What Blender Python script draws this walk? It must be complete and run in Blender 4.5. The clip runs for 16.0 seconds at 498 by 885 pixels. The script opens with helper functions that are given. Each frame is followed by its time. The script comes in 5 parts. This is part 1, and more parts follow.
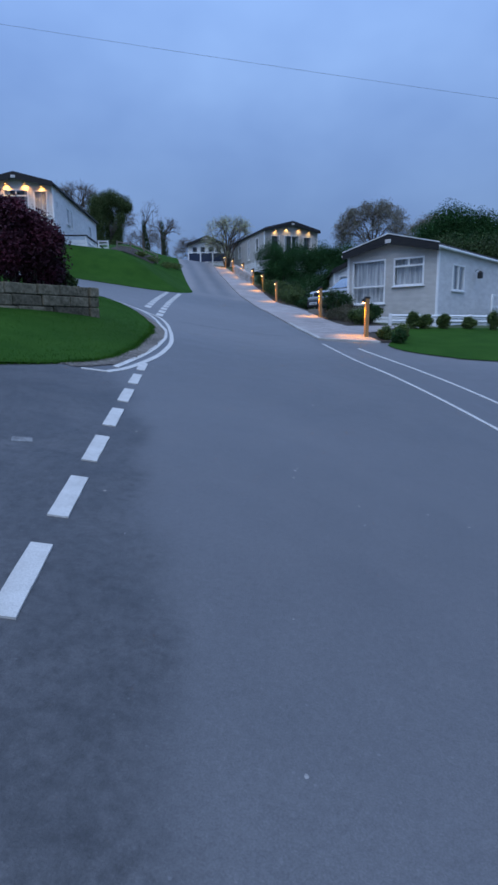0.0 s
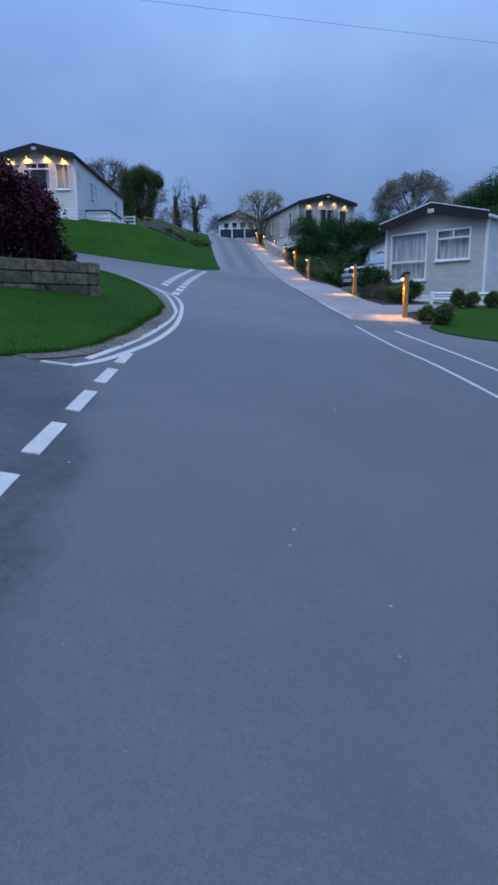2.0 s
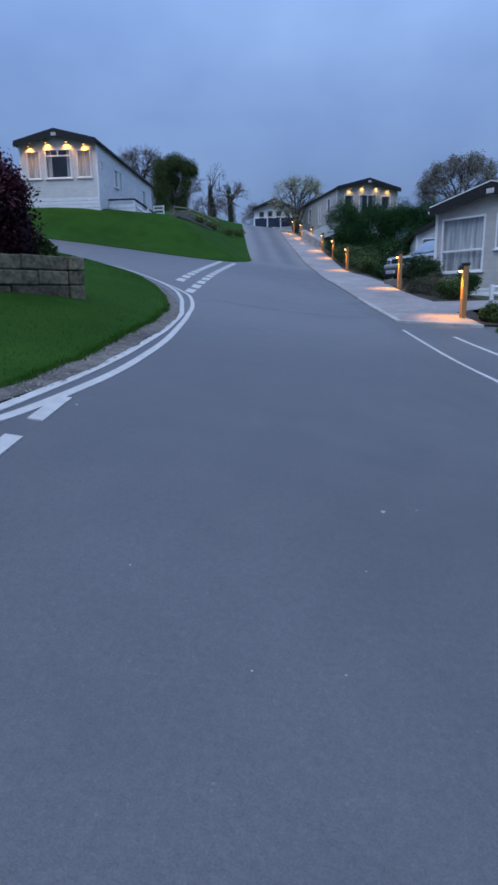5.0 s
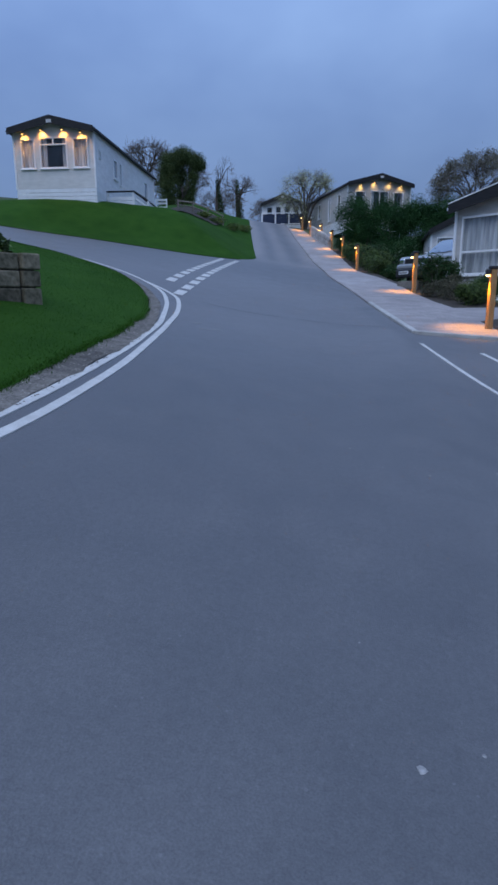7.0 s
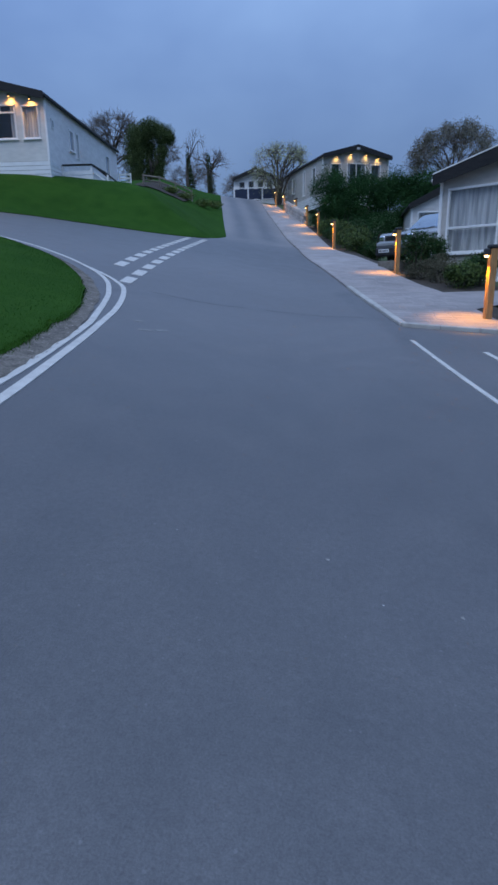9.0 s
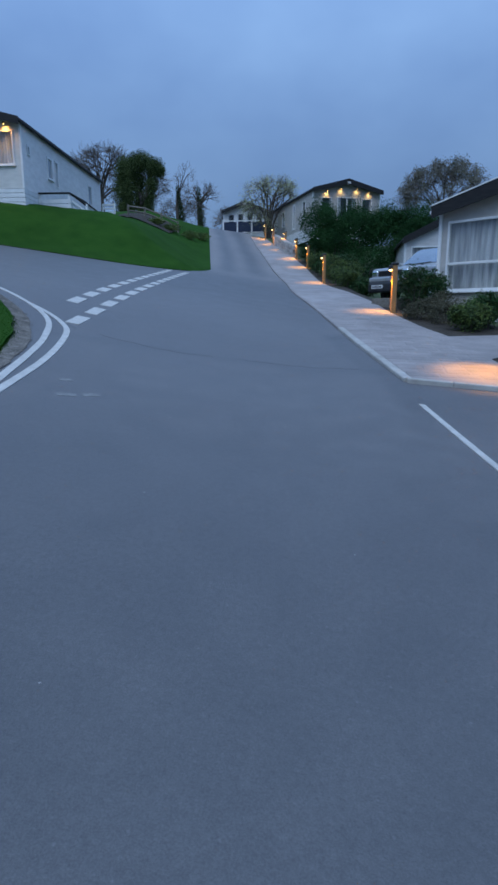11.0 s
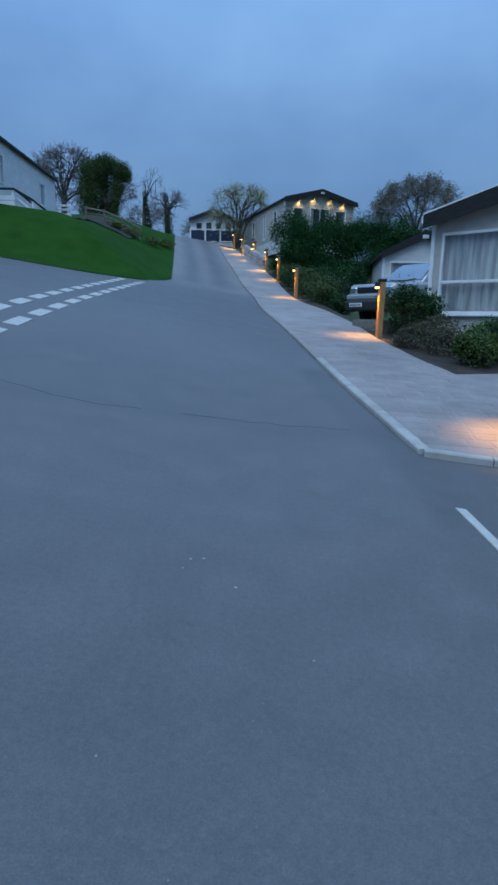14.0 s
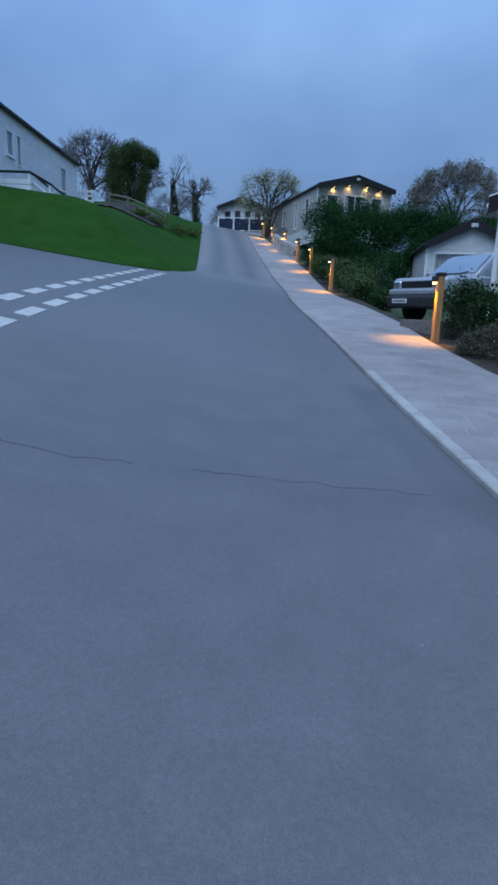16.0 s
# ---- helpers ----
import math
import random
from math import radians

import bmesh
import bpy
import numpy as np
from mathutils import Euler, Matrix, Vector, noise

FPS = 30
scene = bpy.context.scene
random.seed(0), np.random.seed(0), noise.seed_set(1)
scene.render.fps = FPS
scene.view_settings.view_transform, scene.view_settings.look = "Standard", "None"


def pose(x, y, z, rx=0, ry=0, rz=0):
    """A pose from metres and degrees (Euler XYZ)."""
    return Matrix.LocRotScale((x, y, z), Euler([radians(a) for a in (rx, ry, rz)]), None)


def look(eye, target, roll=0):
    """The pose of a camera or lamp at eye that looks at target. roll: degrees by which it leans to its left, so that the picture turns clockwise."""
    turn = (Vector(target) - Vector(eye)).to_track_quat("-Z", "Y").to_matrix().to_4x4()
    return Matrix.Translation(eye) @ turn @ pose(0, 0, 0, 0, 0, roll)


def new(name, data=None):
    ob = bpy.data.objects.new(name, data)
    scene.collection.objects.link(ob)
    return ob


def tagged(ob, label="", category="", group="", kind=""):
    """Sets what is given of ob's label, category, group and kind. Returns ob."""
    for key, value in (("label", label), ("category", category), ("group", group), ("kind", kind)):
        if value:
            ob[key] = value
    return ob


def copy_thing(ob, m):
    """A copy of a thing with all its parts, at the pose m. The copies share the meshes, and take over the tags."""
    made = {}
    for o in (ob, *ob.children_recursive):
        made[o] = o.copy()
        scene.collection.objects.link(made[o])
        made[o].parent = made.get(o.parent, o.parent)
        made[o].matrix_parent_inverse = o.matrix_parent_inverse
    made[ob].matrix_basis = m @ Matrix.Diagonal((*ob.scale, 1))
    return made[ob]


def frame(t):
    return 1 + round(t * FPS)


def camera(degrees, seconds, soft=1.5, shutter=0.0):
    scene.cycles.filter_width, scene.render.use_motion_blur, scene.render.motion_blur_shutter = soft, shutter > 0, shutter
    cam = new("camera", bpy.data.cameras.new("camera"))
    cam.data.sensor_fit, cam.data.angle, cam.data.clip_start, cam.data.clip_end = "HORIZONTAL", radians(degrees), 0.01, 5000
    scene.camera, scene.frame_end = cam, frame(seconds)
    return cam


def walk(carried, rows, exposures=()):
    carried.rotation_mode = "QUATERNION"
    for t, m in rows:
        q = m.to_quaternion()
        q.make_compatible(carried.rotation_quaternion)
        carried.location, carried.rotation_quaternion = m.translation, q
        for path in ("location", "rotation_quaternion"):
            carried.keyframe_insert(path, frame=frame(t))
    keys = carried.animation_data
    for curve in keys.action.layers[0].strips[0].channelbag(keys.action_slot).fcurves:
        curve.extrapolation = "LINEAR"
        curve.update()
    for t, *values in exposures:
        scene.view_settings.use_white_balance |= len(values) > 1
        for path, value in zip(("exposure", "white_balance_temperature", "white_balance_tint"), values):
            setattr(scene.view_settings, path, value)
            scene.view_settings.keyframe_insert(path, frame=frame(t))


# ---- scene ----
cam = camera(46.2, 16.0, soft=2.8)
PATH = [
    (0, (0.181, -0.268, 0.222), (0.135, 1.699, -0.134), -0.5),
    (0.5, (0.252, 0.103, 0.205), (0.194, 2.064, -0.182), -0.5),
    (1, (0.309, 0.465, 0.228), (0.198, 2.419, -0.183), -0.4),
    (1.5, (0.338, 0.834, 0.269), (0.205, 2.785, -0.153), -0.3),
    (2, (0.428, 1.241, 0.268), (0.266, 3.188, -0.155), -0.6),
    (2.5, (0.464, 1.617, 0.293), (0.258, 3.557, -0.144), -1.2),
    (3, (0.458, 2.001, 0.337), (0.231, 3.937, -0.105), -1.6),
    (3.5, (0.48, 2.396, 0.375), (0.185, 4.323, -0.067), -2.0),
    (6, (0.541, 4.379, 0.525), (0.255, 6.301, 0.059), -0.4),
    (6.5, (0.564, 4.786, 0.554), (0.258, 6.701, 0.069), -0.4),
    (7, (0.525, 5.164, 0.643), (0.216, 7.084, 0.182), -0.1),
    (7.5, (0.54, 5.58, 0.667), (0.206, 7.489, 0.177), -0.3),
    (8, (0.489, 6.034, 0.712), (0.139, 7.941, 0.223), -0.8),
    (8.5, (0.504, 6.402, 0.747), (0.217, 8.313, 0.234), -0.9),
    (9, (0.549, 6.838, 0.808), (0.308, 8.751, 0.278), -0.9),
    (11.5, (0.603, 9.104, 0.991), (0.392, 11.046, 0.574), -0.2),
    (12, (0.553, 9.512, 1.018), (0.285, 11.448, 0.603), -0.4),
    (12.5, (0.538, 9.963, 1.041), (0.276, 11.897, 0.614), -0.2),
    (13, (0.565, 10.364, 1.104), (0.319, 12.304, 0.693), 0.2),
    (13.5, (0.521, 10.75, 1.142), (0.328, 12.697, 0.739), 0.7),
    (14, (0.55, 11.171, 1.166), (0.449, 13.126, 0.769), 1.4),
    (14.5, (0.552, 11.605, 1.195), (0.482, 13.557, 0.775), 1.9),
    (15, (0.499, 12.048, 1.257), (0.416, 13.996, 0.825), 2.1),
    (15.5, (0.481, 12.46, 1.292), (0.336, 14.407, 0.868), 2.1),
    (16, (0.358, 12.847, 1.321), (0.174, 14.789, 0.892), 2.0),
]
walk(cam, [(t, look(eye, target, roll)) for t, eye, target, roll in PATH],
     exposures=[(0, -0.08, 6500, 9), (3.5, 0.02, 6600, 10), (6, -0.16, 6780, 11), (9, -0.22, 6650, 8), (11.5, -0.2, 6400, 1), (12, -0.15, 6330, 0), (12.5, 0.0, 6600, 3), (13, -0.05, 6480, 0), (13.5, -0.22, 6280, -3), (14.5, -0.24, 6200, -5), (15.5, -0.18, 6280, -2), (16, -0.12, 6450, 2)])

# ---- light ----
world = bpy.data.worlds.new("dusk_sky")
scene.world = world
world.use_nodes = True
wn, wl = world.node_tree.nodes, world.node_tree.links
wn.clear()


def wnode(kind, **inputs):
    n = wn.new(kind)
    for k, v in inputs.items():
        n.inputs[k].default_value = v
    return n


SUN_ELEV, SUN_ROT = radians(62), radians(200)
sky = wn.new("ShaderNodeTexSky")
sky.sky_type, sky.sun_disc = "NISHITA", False
sky.sun_elevation, sky.sun_rotation = SUN_ELEV, SUN_ROT
coord = wn.new("ShaderNodeTexCoord")
flat = wn.new("ShaderNodeMapping")
flat.inputs["Scale"].default_value = (1.0, 1.0, 1.7)
clouds = wnode("ShaderNodeTexNoise", Scale=2.6, Detail=4.0, Roughness=0.5)
ramp = wn.new("ShaderNodeValToRGB")
ramp.color_ramp.elements[0].position, ramp.color_ramp.elements[0].color = 0.33, (0.088, 0.154, 0.327, 1)
ramp.color_ramp.elements[1].position, ramp.color_ramp.elements[1].color = 0.69, (0.132, 0.217, 0.410, 1)
split = wn.new("ShaderNodeSeparateXYZ")
zen = wnode("ShaderNodeMapRange")
for k, v in zip(("From Min", "From Max", "To Min", "To Max"), (0.0, 1.0, 0.82, 4.4)):
    zen.inputs[k].default_value = v
lift = wn.new("ShaderNodeVectorMath")
lift.operation = "SCALE"
bg_cloud, bg_sky, add = wnode("ShaderNodeBackground", Strength=1.0), wnode("ShaderNodeBackground", Strength=0.05), wn.new("ShaderNodeAddShader")
bg_sky.inputs["Strength"].default_value = 0.015
out = wn.new("ShaderNodeOutputWorld")
wl.new(coord.outputs["Generated"], flat.inputs["Vector"])
wl.new(flat.outputs["Vector"], clouds.inputs["Vector"])
wl.new(clouds.outputs["Fac"], ramp.inputs["Fac"])
wl.new(coord.outputs["Generated"], split.inputs["Vector"])
wl.new(split.outputs["Z"], zen.inputs["Value"])
wl.new(ramp.outputs["Color"], lift.inputs[0])
wl.new(zen.outputs["Result"], lift.inputs["Scale"])
wl.new(lift.outputs["Vector"], bg_cloud.inputs["Color"])
wl.new(sky.outputs["Color"], bg_sky.inputs["Color"])
wl.new(bg_cloud.outputs[0], add.inputs[0])
wl.new(bg_sky.outputs[0], add.inputs[1])
wl.new(add.outputs[0], out.inputs["Surface"])
sun = new("sun", bpy.data.lights.new("sun", "SUN"))
sun.data.energy, sun.data.angle, sun.data.color = 1.7, radians(60), (0.78, 0.87, 1.0)
sun.matrix_world = look((0, 0, 60), (-60 * math.sin(SUN_ROT) / math.tan(SUN_ELEV), -60 * math.cos(SUN_ROT) / math.tan(SUN_ELEV), 0))

# ---- materials ----
WARM = (1.0, 0.41, 0.02)


def material(name, c1, c2, rough=0.8, scale=8.0, metal=0.0, bump=0.0, bump_scale=60.0, fine=0.25, per=None, vary=0.25, spec=0.3, stretch=None, stain=0.0):
    """Two colours mixed by a coarse and a fine noise, with a bump; per: 'island' or 'object' varies the value from piece to piece."""
    m = bpy.data.materials.new(name)
    m.use_nodes = True
    n, l = m.node_tree.nodes, m.node_tree.links
    b = n["Principled BSDF"]
    tc = n.new("ShaderNodeTexCoord")
    src = tc.outputs["Object"]
    if stretch:
        mp = n.new("ShaderNodeMapping")
        mp.inputs["Scale"].default_value = stretch
        l.new(src, mp.inputs["Vector"])
        src = mp.outputs["Vector"]
    a, f = n.new("ShaderNodeTexNoise"), n.new("ShaderNodeTexNoise")
    a.inputs["Scale"].default_value, a.inputs["Detail"].default_value = scale, 4
    f.inputs["Scale"].default_value, f.inputs["Detail"].default_value = bump_scale, 3
    l.new(src, a.inputs["Vector"])
    l.new(src, f.inputs["Vector"])
    mixf = n.new("ShaderNodeMix")
    mixf.inputs["Factor"].default_value = fine
    l.new(a.outputs["Fac"], mixf.inputs["A"])
    l.new(f.outputs["Fac"], mixf.inputs["B"])
    cr = n.new("ShaderNodeValToRGB")
    cr.color_ramp.elements[0].position, cr.color_ramp.elements[1].position = 0.36, 0.64
    cr.color_ramp.elements[0].color, cr.color_ramp.elements[1].color = (*c1, 1), (*c2, 1)
    l.new(mixf.outputs["Result"], cr.inputs["Fac"])
    col = cr.outputs["Color"]
    if stain:
        s = n.new("ShaderNodeTexNoise")
        s.inputs["Scale"].default_value, s.inputs["Detail"].default_value = 0.45, 6
        l.new(tc.outputs["Object"], s.inputs["Vector"])
        sm = n.new("ShaderNodeMapRange")
        for k, v in zip(("From Min", "From Max", "To Min", "To Max"), (0.35, 0.65, 1 - stain, 1 + stain)):
            sm.inputs[k].default_value = v
        l.new(s.outputs["Fac"], sm.inputs["Value"])
        sc = n.new("ShaderNodeVectorMath")
        sc.operation = "SCALE"
        l.new(col, sc.inputs[0])
        l.new(sm.outputs["Result"], sc.inputs["Scale"])
        col = sc.outputs["Vector"]
    if per:
        r = n.new("ShaderNodeNewGeometry" if per == "island" else "ShaderNodeObjectInfo")
        mr = n.new("ShaderNodeMapRange")
        mr.inputs["To Min"].default_value, mr.inputs["To Max"].default_value = 1 - vary, 1 + vary
        l.new(r.outputs["Random Per Island" if per == "island" else "Random"], mr.inputs["Value"])
        sc = n.new("ShaderNodeVectorMath")
        sc.operation = "SCALE"
        l.new(col, sc.inputs[0])
        l.new(mr.outputs["Result"], sc.inputs["Scale"])
        col = sc.outputs["Vector"]
    l.new(col, b.inputs["Base Color"])
    b.inputs["Roughness"].default_value, b.inputs["Metallic"].default_value = rough, metal
    b.inputs["Specular IOR Level"].default_value = spec
    if bump:
        bp = n.new("ShaderNodeBump")
        bp.inputs["Strength"].default_value, bp.inputs["Distance"].default_value = bump, 0.01
        l.new(f.outputs["Fac"], bp.inputs["Height"])
        l.new(bp.outputs["Normal"], b.inputs["Normal"])
    return m


def emitter(name, colour, strength):
    m = bpy.data.materials.new(name)
    m.use_nodes = True
    b = m.node_tree.nodes["Principled BSDF"]
    b.inputs["Emission Color"].default_value, b.inputs["Emission Strength"].default_value = (*colour, 1), strength
    return m


def glass(name, tint=(0.9, 0.95, 1.0)):
    m = bpy.data.materials.new(name)
    m.use_nodes = True
    b = m.node_tree.nodes["Principled BSDF"]
    b.inputs["Base Color"].default_value = (*tint, 1)
    b.inputs["Roughness"].default_value, b.inputs["Transmission Weight"].default_value, b.inputs["IOR"].default_value = 0.03, 1.0, 1.45
    return m


def asphalt(name):
    """Worn tarmac: aggregate grain, pale stone chips, soft mottling; the mesh attribute carries age, dust, painted seam
    shade and exposure tone (1: plain).
    """
    m = bpy.data.materials.new(name)
    m.use_nodes = True
    n, l = m.node_tree.nodes, m.node_tree.links
    b = n["Principled BSDF"]
    tc, at = n.new("ShaderNodeTexCoord"), n.new("ShaderNodeAttribute")
    at.attribute_name = "wear_tone"

    def tex(scale, detail, rough=0.5):
        t = n.new("ShaderNodeTexNoise")
        t.inputs["Scale"].default_value, t.inputs["Detail"].default_value, t.inputs["Roughness"].default_value = scale, detail, rough
        l.new(tc.outputs["Object"], t.inputs["Vector"])
        return t.outputs["Fac"]

    def span(src, a, c, lo, hi):
        r = n.new("ShaderNodeMapRange")
        for k, v in zip(("From Min", "From Max", "To Min", "To Max"), (a, c, lo, hi)):
            r.inputs[k].default_value = v
        l.new(src, r.inputs["Value"])
        return r.outputs["Result"]

    def calc(op, p, q):
        r = n.new("ShaderNodeMath")
        r.operation = op
        for k, v in enumerate((p, q)):
            if isinstance(v, float):
                r.inputs[k].default_value = v
            else:
                l.new(v, r.inputs[k])
        return r.outputs[0]

    grain, coarse, broad, mott = tex(150, 3, 0.7), tex(38, 4, 0.65), tex(0.32, 3), tex(2.4, 6, 0.7)
    chips = n.new("ShaderNodeTexVoronoi")
    chips.inputs["Scale"].default_value = 34.0
    l.new(tc.outputs["Object"], chips.inputs["Vector"])
    pick = n.new("ShaderNodeSeparateColor")
    l.new(chips.outputs["Color"], pick.inputs["Color"])
    chip = calc("MULTIPLY", span(chips.outputs["Distance"], 0.10, 0.22, 1.0, 0.0), span(pick.outputs["Red"], 0.90, 0.97, 0.0, 0.38))
    # the edge of each kind of surface is broken up by the grain
    worn = calc("ADD", at.outputs["Fac"], calc("MULTIPLY", calc("SUBTRACT", mott, 0.5), calc("MULTIPLY", calc("ABSOLUTE", calc("SUBTRACT", at.outputs["Fac"], 1.0), 0.0), 1.6)))
    value = calc("MULTIPLY", worn, calc("MULTIPLY", span(broad, 0.3, 0.7, 0.93, 1.07), span(mott, 0.25, 0.75, 0.89, 1.11)))
    value = calc("MULTIPLY", value, calc("MULTIPLY", span(grain, 0.25, 0.75, 0.72, 1.28), span(coarse, 0.25, 0.75, 0.86, 1.14)))
    pits = calc("MULTIPLY", span(at.outputs["Fac"], 0.62, 0.92, 1.0, 0.0), span(tex(17, 6, 0.8), 0.42, 0.68, -0.12, 0.42))
    value = calc("MULTIPLY", value, calc("SUBTRACT", 1.0, pits))
    value = calc("ADD", value, chip)
    tint = n.new("ShaderNodeMix")
    tint.data_type = "RGBA"
    tint.inputs["A"].default_value, tint.inputs["B"].default_value = (0.107, 0.105, 0.108, 1), (0.118, 0.107, 0.103, 1)
    l.new(span(at.outputs["Fac"], 1.0, 1.6, 0.0, 1.0), tint.inputs["Factor"])
    sc = n.new("ShaderNodeVectorMath")
    sc.operation = "SCALE"
    l.new(tint.outputs["Result"], sc.inputs[0])
    l.new(value, sc.inputs["Scale"])
    l.new(sc.outputs["Vector"], b.inputs["Base Color"])
    l.new(span(mott, 0.3, 0.7, 0.46, 0.6), b.inputs["Roughness"])
    b.inputs["Specular IOR Level"].default_value = 0.5
    bp = n.new("ShaderNodeBump")
    bp.inputs["Strength"].default_value, bp.inputs["Distance"].default_value = 0.30, 0.008
    l.new(calc("ADD", grain, coarse), bp.inputs["Height"])
    l.new(bp.outputs["Normal"], b.inputs["Normal"])
    return m


ASPHALT = asphalt("asphalt")
SEAM_SHADE = material("seam_lip_shade", (0.072, 0.071, 0.074), (0.116, 0.114, 0.116), rough=0.68, scale=5, spec=0.4)
PAINT = material("road_paint", (0.43, 0.41, 0.38), (0.58, 0.56, 0.525), rough=0.6, scale=9, bump=0.3, bump_scale=120, fine=0.5)
PAINT_WORN = material("worn_road_paint", (0.115, 0.115, 0.115), (0.27, 0.27, 0.265), rough=0.7, scale=22, fine=0.5)
GRASS = material("grass", (0.016, 0.053, 0.0075), (0.033, 0.086, 0.013), rough=0.95, scale=1.6, bump=0.8, bump_scale=45, fine=0.6, spec=0.04, stain=0.08)
BLADE = material("grass_blades", (0.019, 0.062, 0.0075), (0.040, 0.102, 0.013), rough=0.9, scale=1.2, per="island", vary=0.12, spec=0.04)
VERGE = material("bare_verge_soil", (0.065, 0.058, 0.049), (0.20, 0.178, 0.155), rough=0.95, scale=7, bump=0.9, bump_scale=45, fine=0.55, stain=0.3)
GRIT = material("verge_grit", (0.10, 0.092, 0.082), (0.28, 0.25, 0.22), rough=0.9, scale=9, per="island", vary=0.45)
SOIL = material("soil", (0.026, 0.021, 0.016), (0.066, 0.053, 0.041), rough=0.95, scale=4, bump=0.9, bump_scale=40, fine=0.5)
FIELD = material("rough_ground", (0.03, 0.05, 0.02), (0.07, 0.09, 0.04), rough=0.95, scale=0.6, bump=0.5, stain=0.2)
CONCRETE = material("printed_concrete", (0.235, 0.213, 0.207), (0.33, 0.298, 0.288), rough=0.8, scale=2.4, bump=0.5, bump_scale=55, fine=0.4, stain=0.10, per="object", vary=0.07)
KERBMAT = material("kerb_concrete", (0.32, 0.305, 0.285), (0.43, 0.415, 0.39), rough=0.8, scale=5, bump=0.4, bump_scale=70, per="object", vary=0.08)
POST = material("timber_post", (0.30, 0.155, 0.060), (0.46, 0.26, 0.11), rough=0.7, scale=5, stretch=(14, 14, 1.2), bump=0.4, bump_scale=20)
GREYWOOD = material("weathered_timber", (0.13, 0.115, 0.095), (0.25, 0.225, 0.19), rough=0.85, scale=4, stretch=(1.5, 10, 10), bump=0.5, bump_scale=18, per="object", vary=0.18)
BLACK = material("black_metal", (0.018, 0.018, 0.02), (0.035, 0.035, 0.038), rough=0.5, scale=8, spec=0.4)
FASCIA = material("dark_fascia", (0.010, 0.010, 0.011), (0.022, 0.021, 0.022), rough=0.6, scale=5, stretch=(1, 1, 6))
ROOF = material("roof_sheet", (0.045, 0.043, 0.05), (0.08, 0.078, 0.085), rough=0.7, scale=3, bump=0.3, bump_scale=30)
CREAM = material("cream_cladding", (0.43, 0.41, 0.385), (0.53, 0.505, 0.475), rough=0.55, scale=2.5, stretch=(1, 1, 3), fine=0.3, stain=0.05, bump=0.15, bump_scale=90)
WHITECLAD = material("white_cladding", (0.72, 0.70, 0.69), (0.84, 0.82, 0.81), rough=0.5, scale=2.5, stretch=(1, 1, 3), stain=0.04, bump=0.1, bump_scale=90)
GREYCLAD = material("grey_cladding", (0.58, 0.56, 0.55), (0.70, 0.68, 0.67), rough=0.5, scale=2.5, stretch=(1, 1, 3), stain=0.04)
UPVC = material("white_plastic", (0.74, 0.74, 0.74), (0.84, 0.84, 0.84), rough=0.35, scale=3, spec=0.5)
GLASS = glass("window_glass")
CURTAIN = material("net_curtain", (0.24, 0.25, 0.26), (0.58, 0.58, 0.58), rough=0.9, scale=1.6, stretch=(6, 6, 0.5), fine=0.15)
DARKROOM = material("dim_interior", (0.06, 0.055, 0.05), (0.10, 0.09, 0.085), rough=0.9, scale=2)
STONE = material("wall_stone", (0.075, 0.066, 0.040), (0.235, 0.195, 0.135), rough=0.92, scale=6, bump=1.0, bump_scale=18, fine=0.5, per="object", vary=0.32, stain=0.35)
PALESTONE = material("pale_wall_stone", (0.34, 0.31, 0.29), (0.50, 0.46, 0.43), rough=0.9, scale=5, bump=0.9, bump_scale=22, per="object", vary=0.2)
BARK = material("bark", (0.055, 0.045, 0.038), (0.13, 0.11, 0.095), rough=0.95, scale=4, stretch=(3, 3, 0.6), bump=0.8, bump_scale=12)
BIRCHLEAF = material("dull_birch_leaves", (0.085, 0.088, 0.060), (0.150, 0.145, 0.105), rough=0.9, scale=0.6, per="island", vary=0.4)
TWIG = material("twigs", (0.08, 0.068, 0.064), (0.15, 0.13, 0.12), rough=0.95, scale=3)
LEAF = material("hedge_leaves", (0.014, 0.050, 0.015), (0.034, 0.094, 0.028), rough=0.75, scale=1.2, per="island", vary=0.4, spec=0.15)
PURPLE = material("purple_leaves", (0.026, 0.006, 0.012), (0.088, 0.013, 0.028), rough=0.65, scale=1.8, per="island", vary=0.35, spec=0.3)
SHRUB = material("shrub_leaves", (0.050, 0.090, 0.018), (0.125, 0.170, 0.040), rough=0.65, scale=2, per="island", vary=0.45)
LAVENDER = material("dry_shrub_leaves", (0.060, 0.060, 0.036), (0.120, 0.110, 0.072), rough=0.8, scale=2, per="island", vary=0.4)
TREEIVY = material("tree_ivy_leaves", (0.046, 0.074, 0.026), (0.115, 0.155, 0.060), rough=0.75, scale=1.2, per="island", vary=0.45, spec=0.15)
HAZE = material("fine_twigs", (0.11, 0.098, 0.092), (0.19, 0.17, 0.155), rough=0.95, scale=2, per="island", vary=0.3)
IVY_AND_CORE = material("ivy_and_shaded_core_leaves", (0.024, 0.046, 0.014), (0.058, 0.092, 0.028), rough=0.7, scale=1.5, per="island", vary=0.5)
BUDS = material("spring_buds", (0.26, 0.29, 0.13), (0.42, 0.43, 0.22), rough=0.8, scale=2, per="island", vary=0.4)
BEIGECLAD = material("beige_cladding", (0.60, 0.58, 0.55), (0.70, 0.675, 0.64), rough=0.55, scale=2.5, stretch=(1, 1, 3), fine=0.3, stain=0.05)
PEBBLE = material("pebble", (0.19, 0.185, 0.18), (0.38, 0.37, 0.36), rough=0.8, scale=20, per="object", vary=0.3)
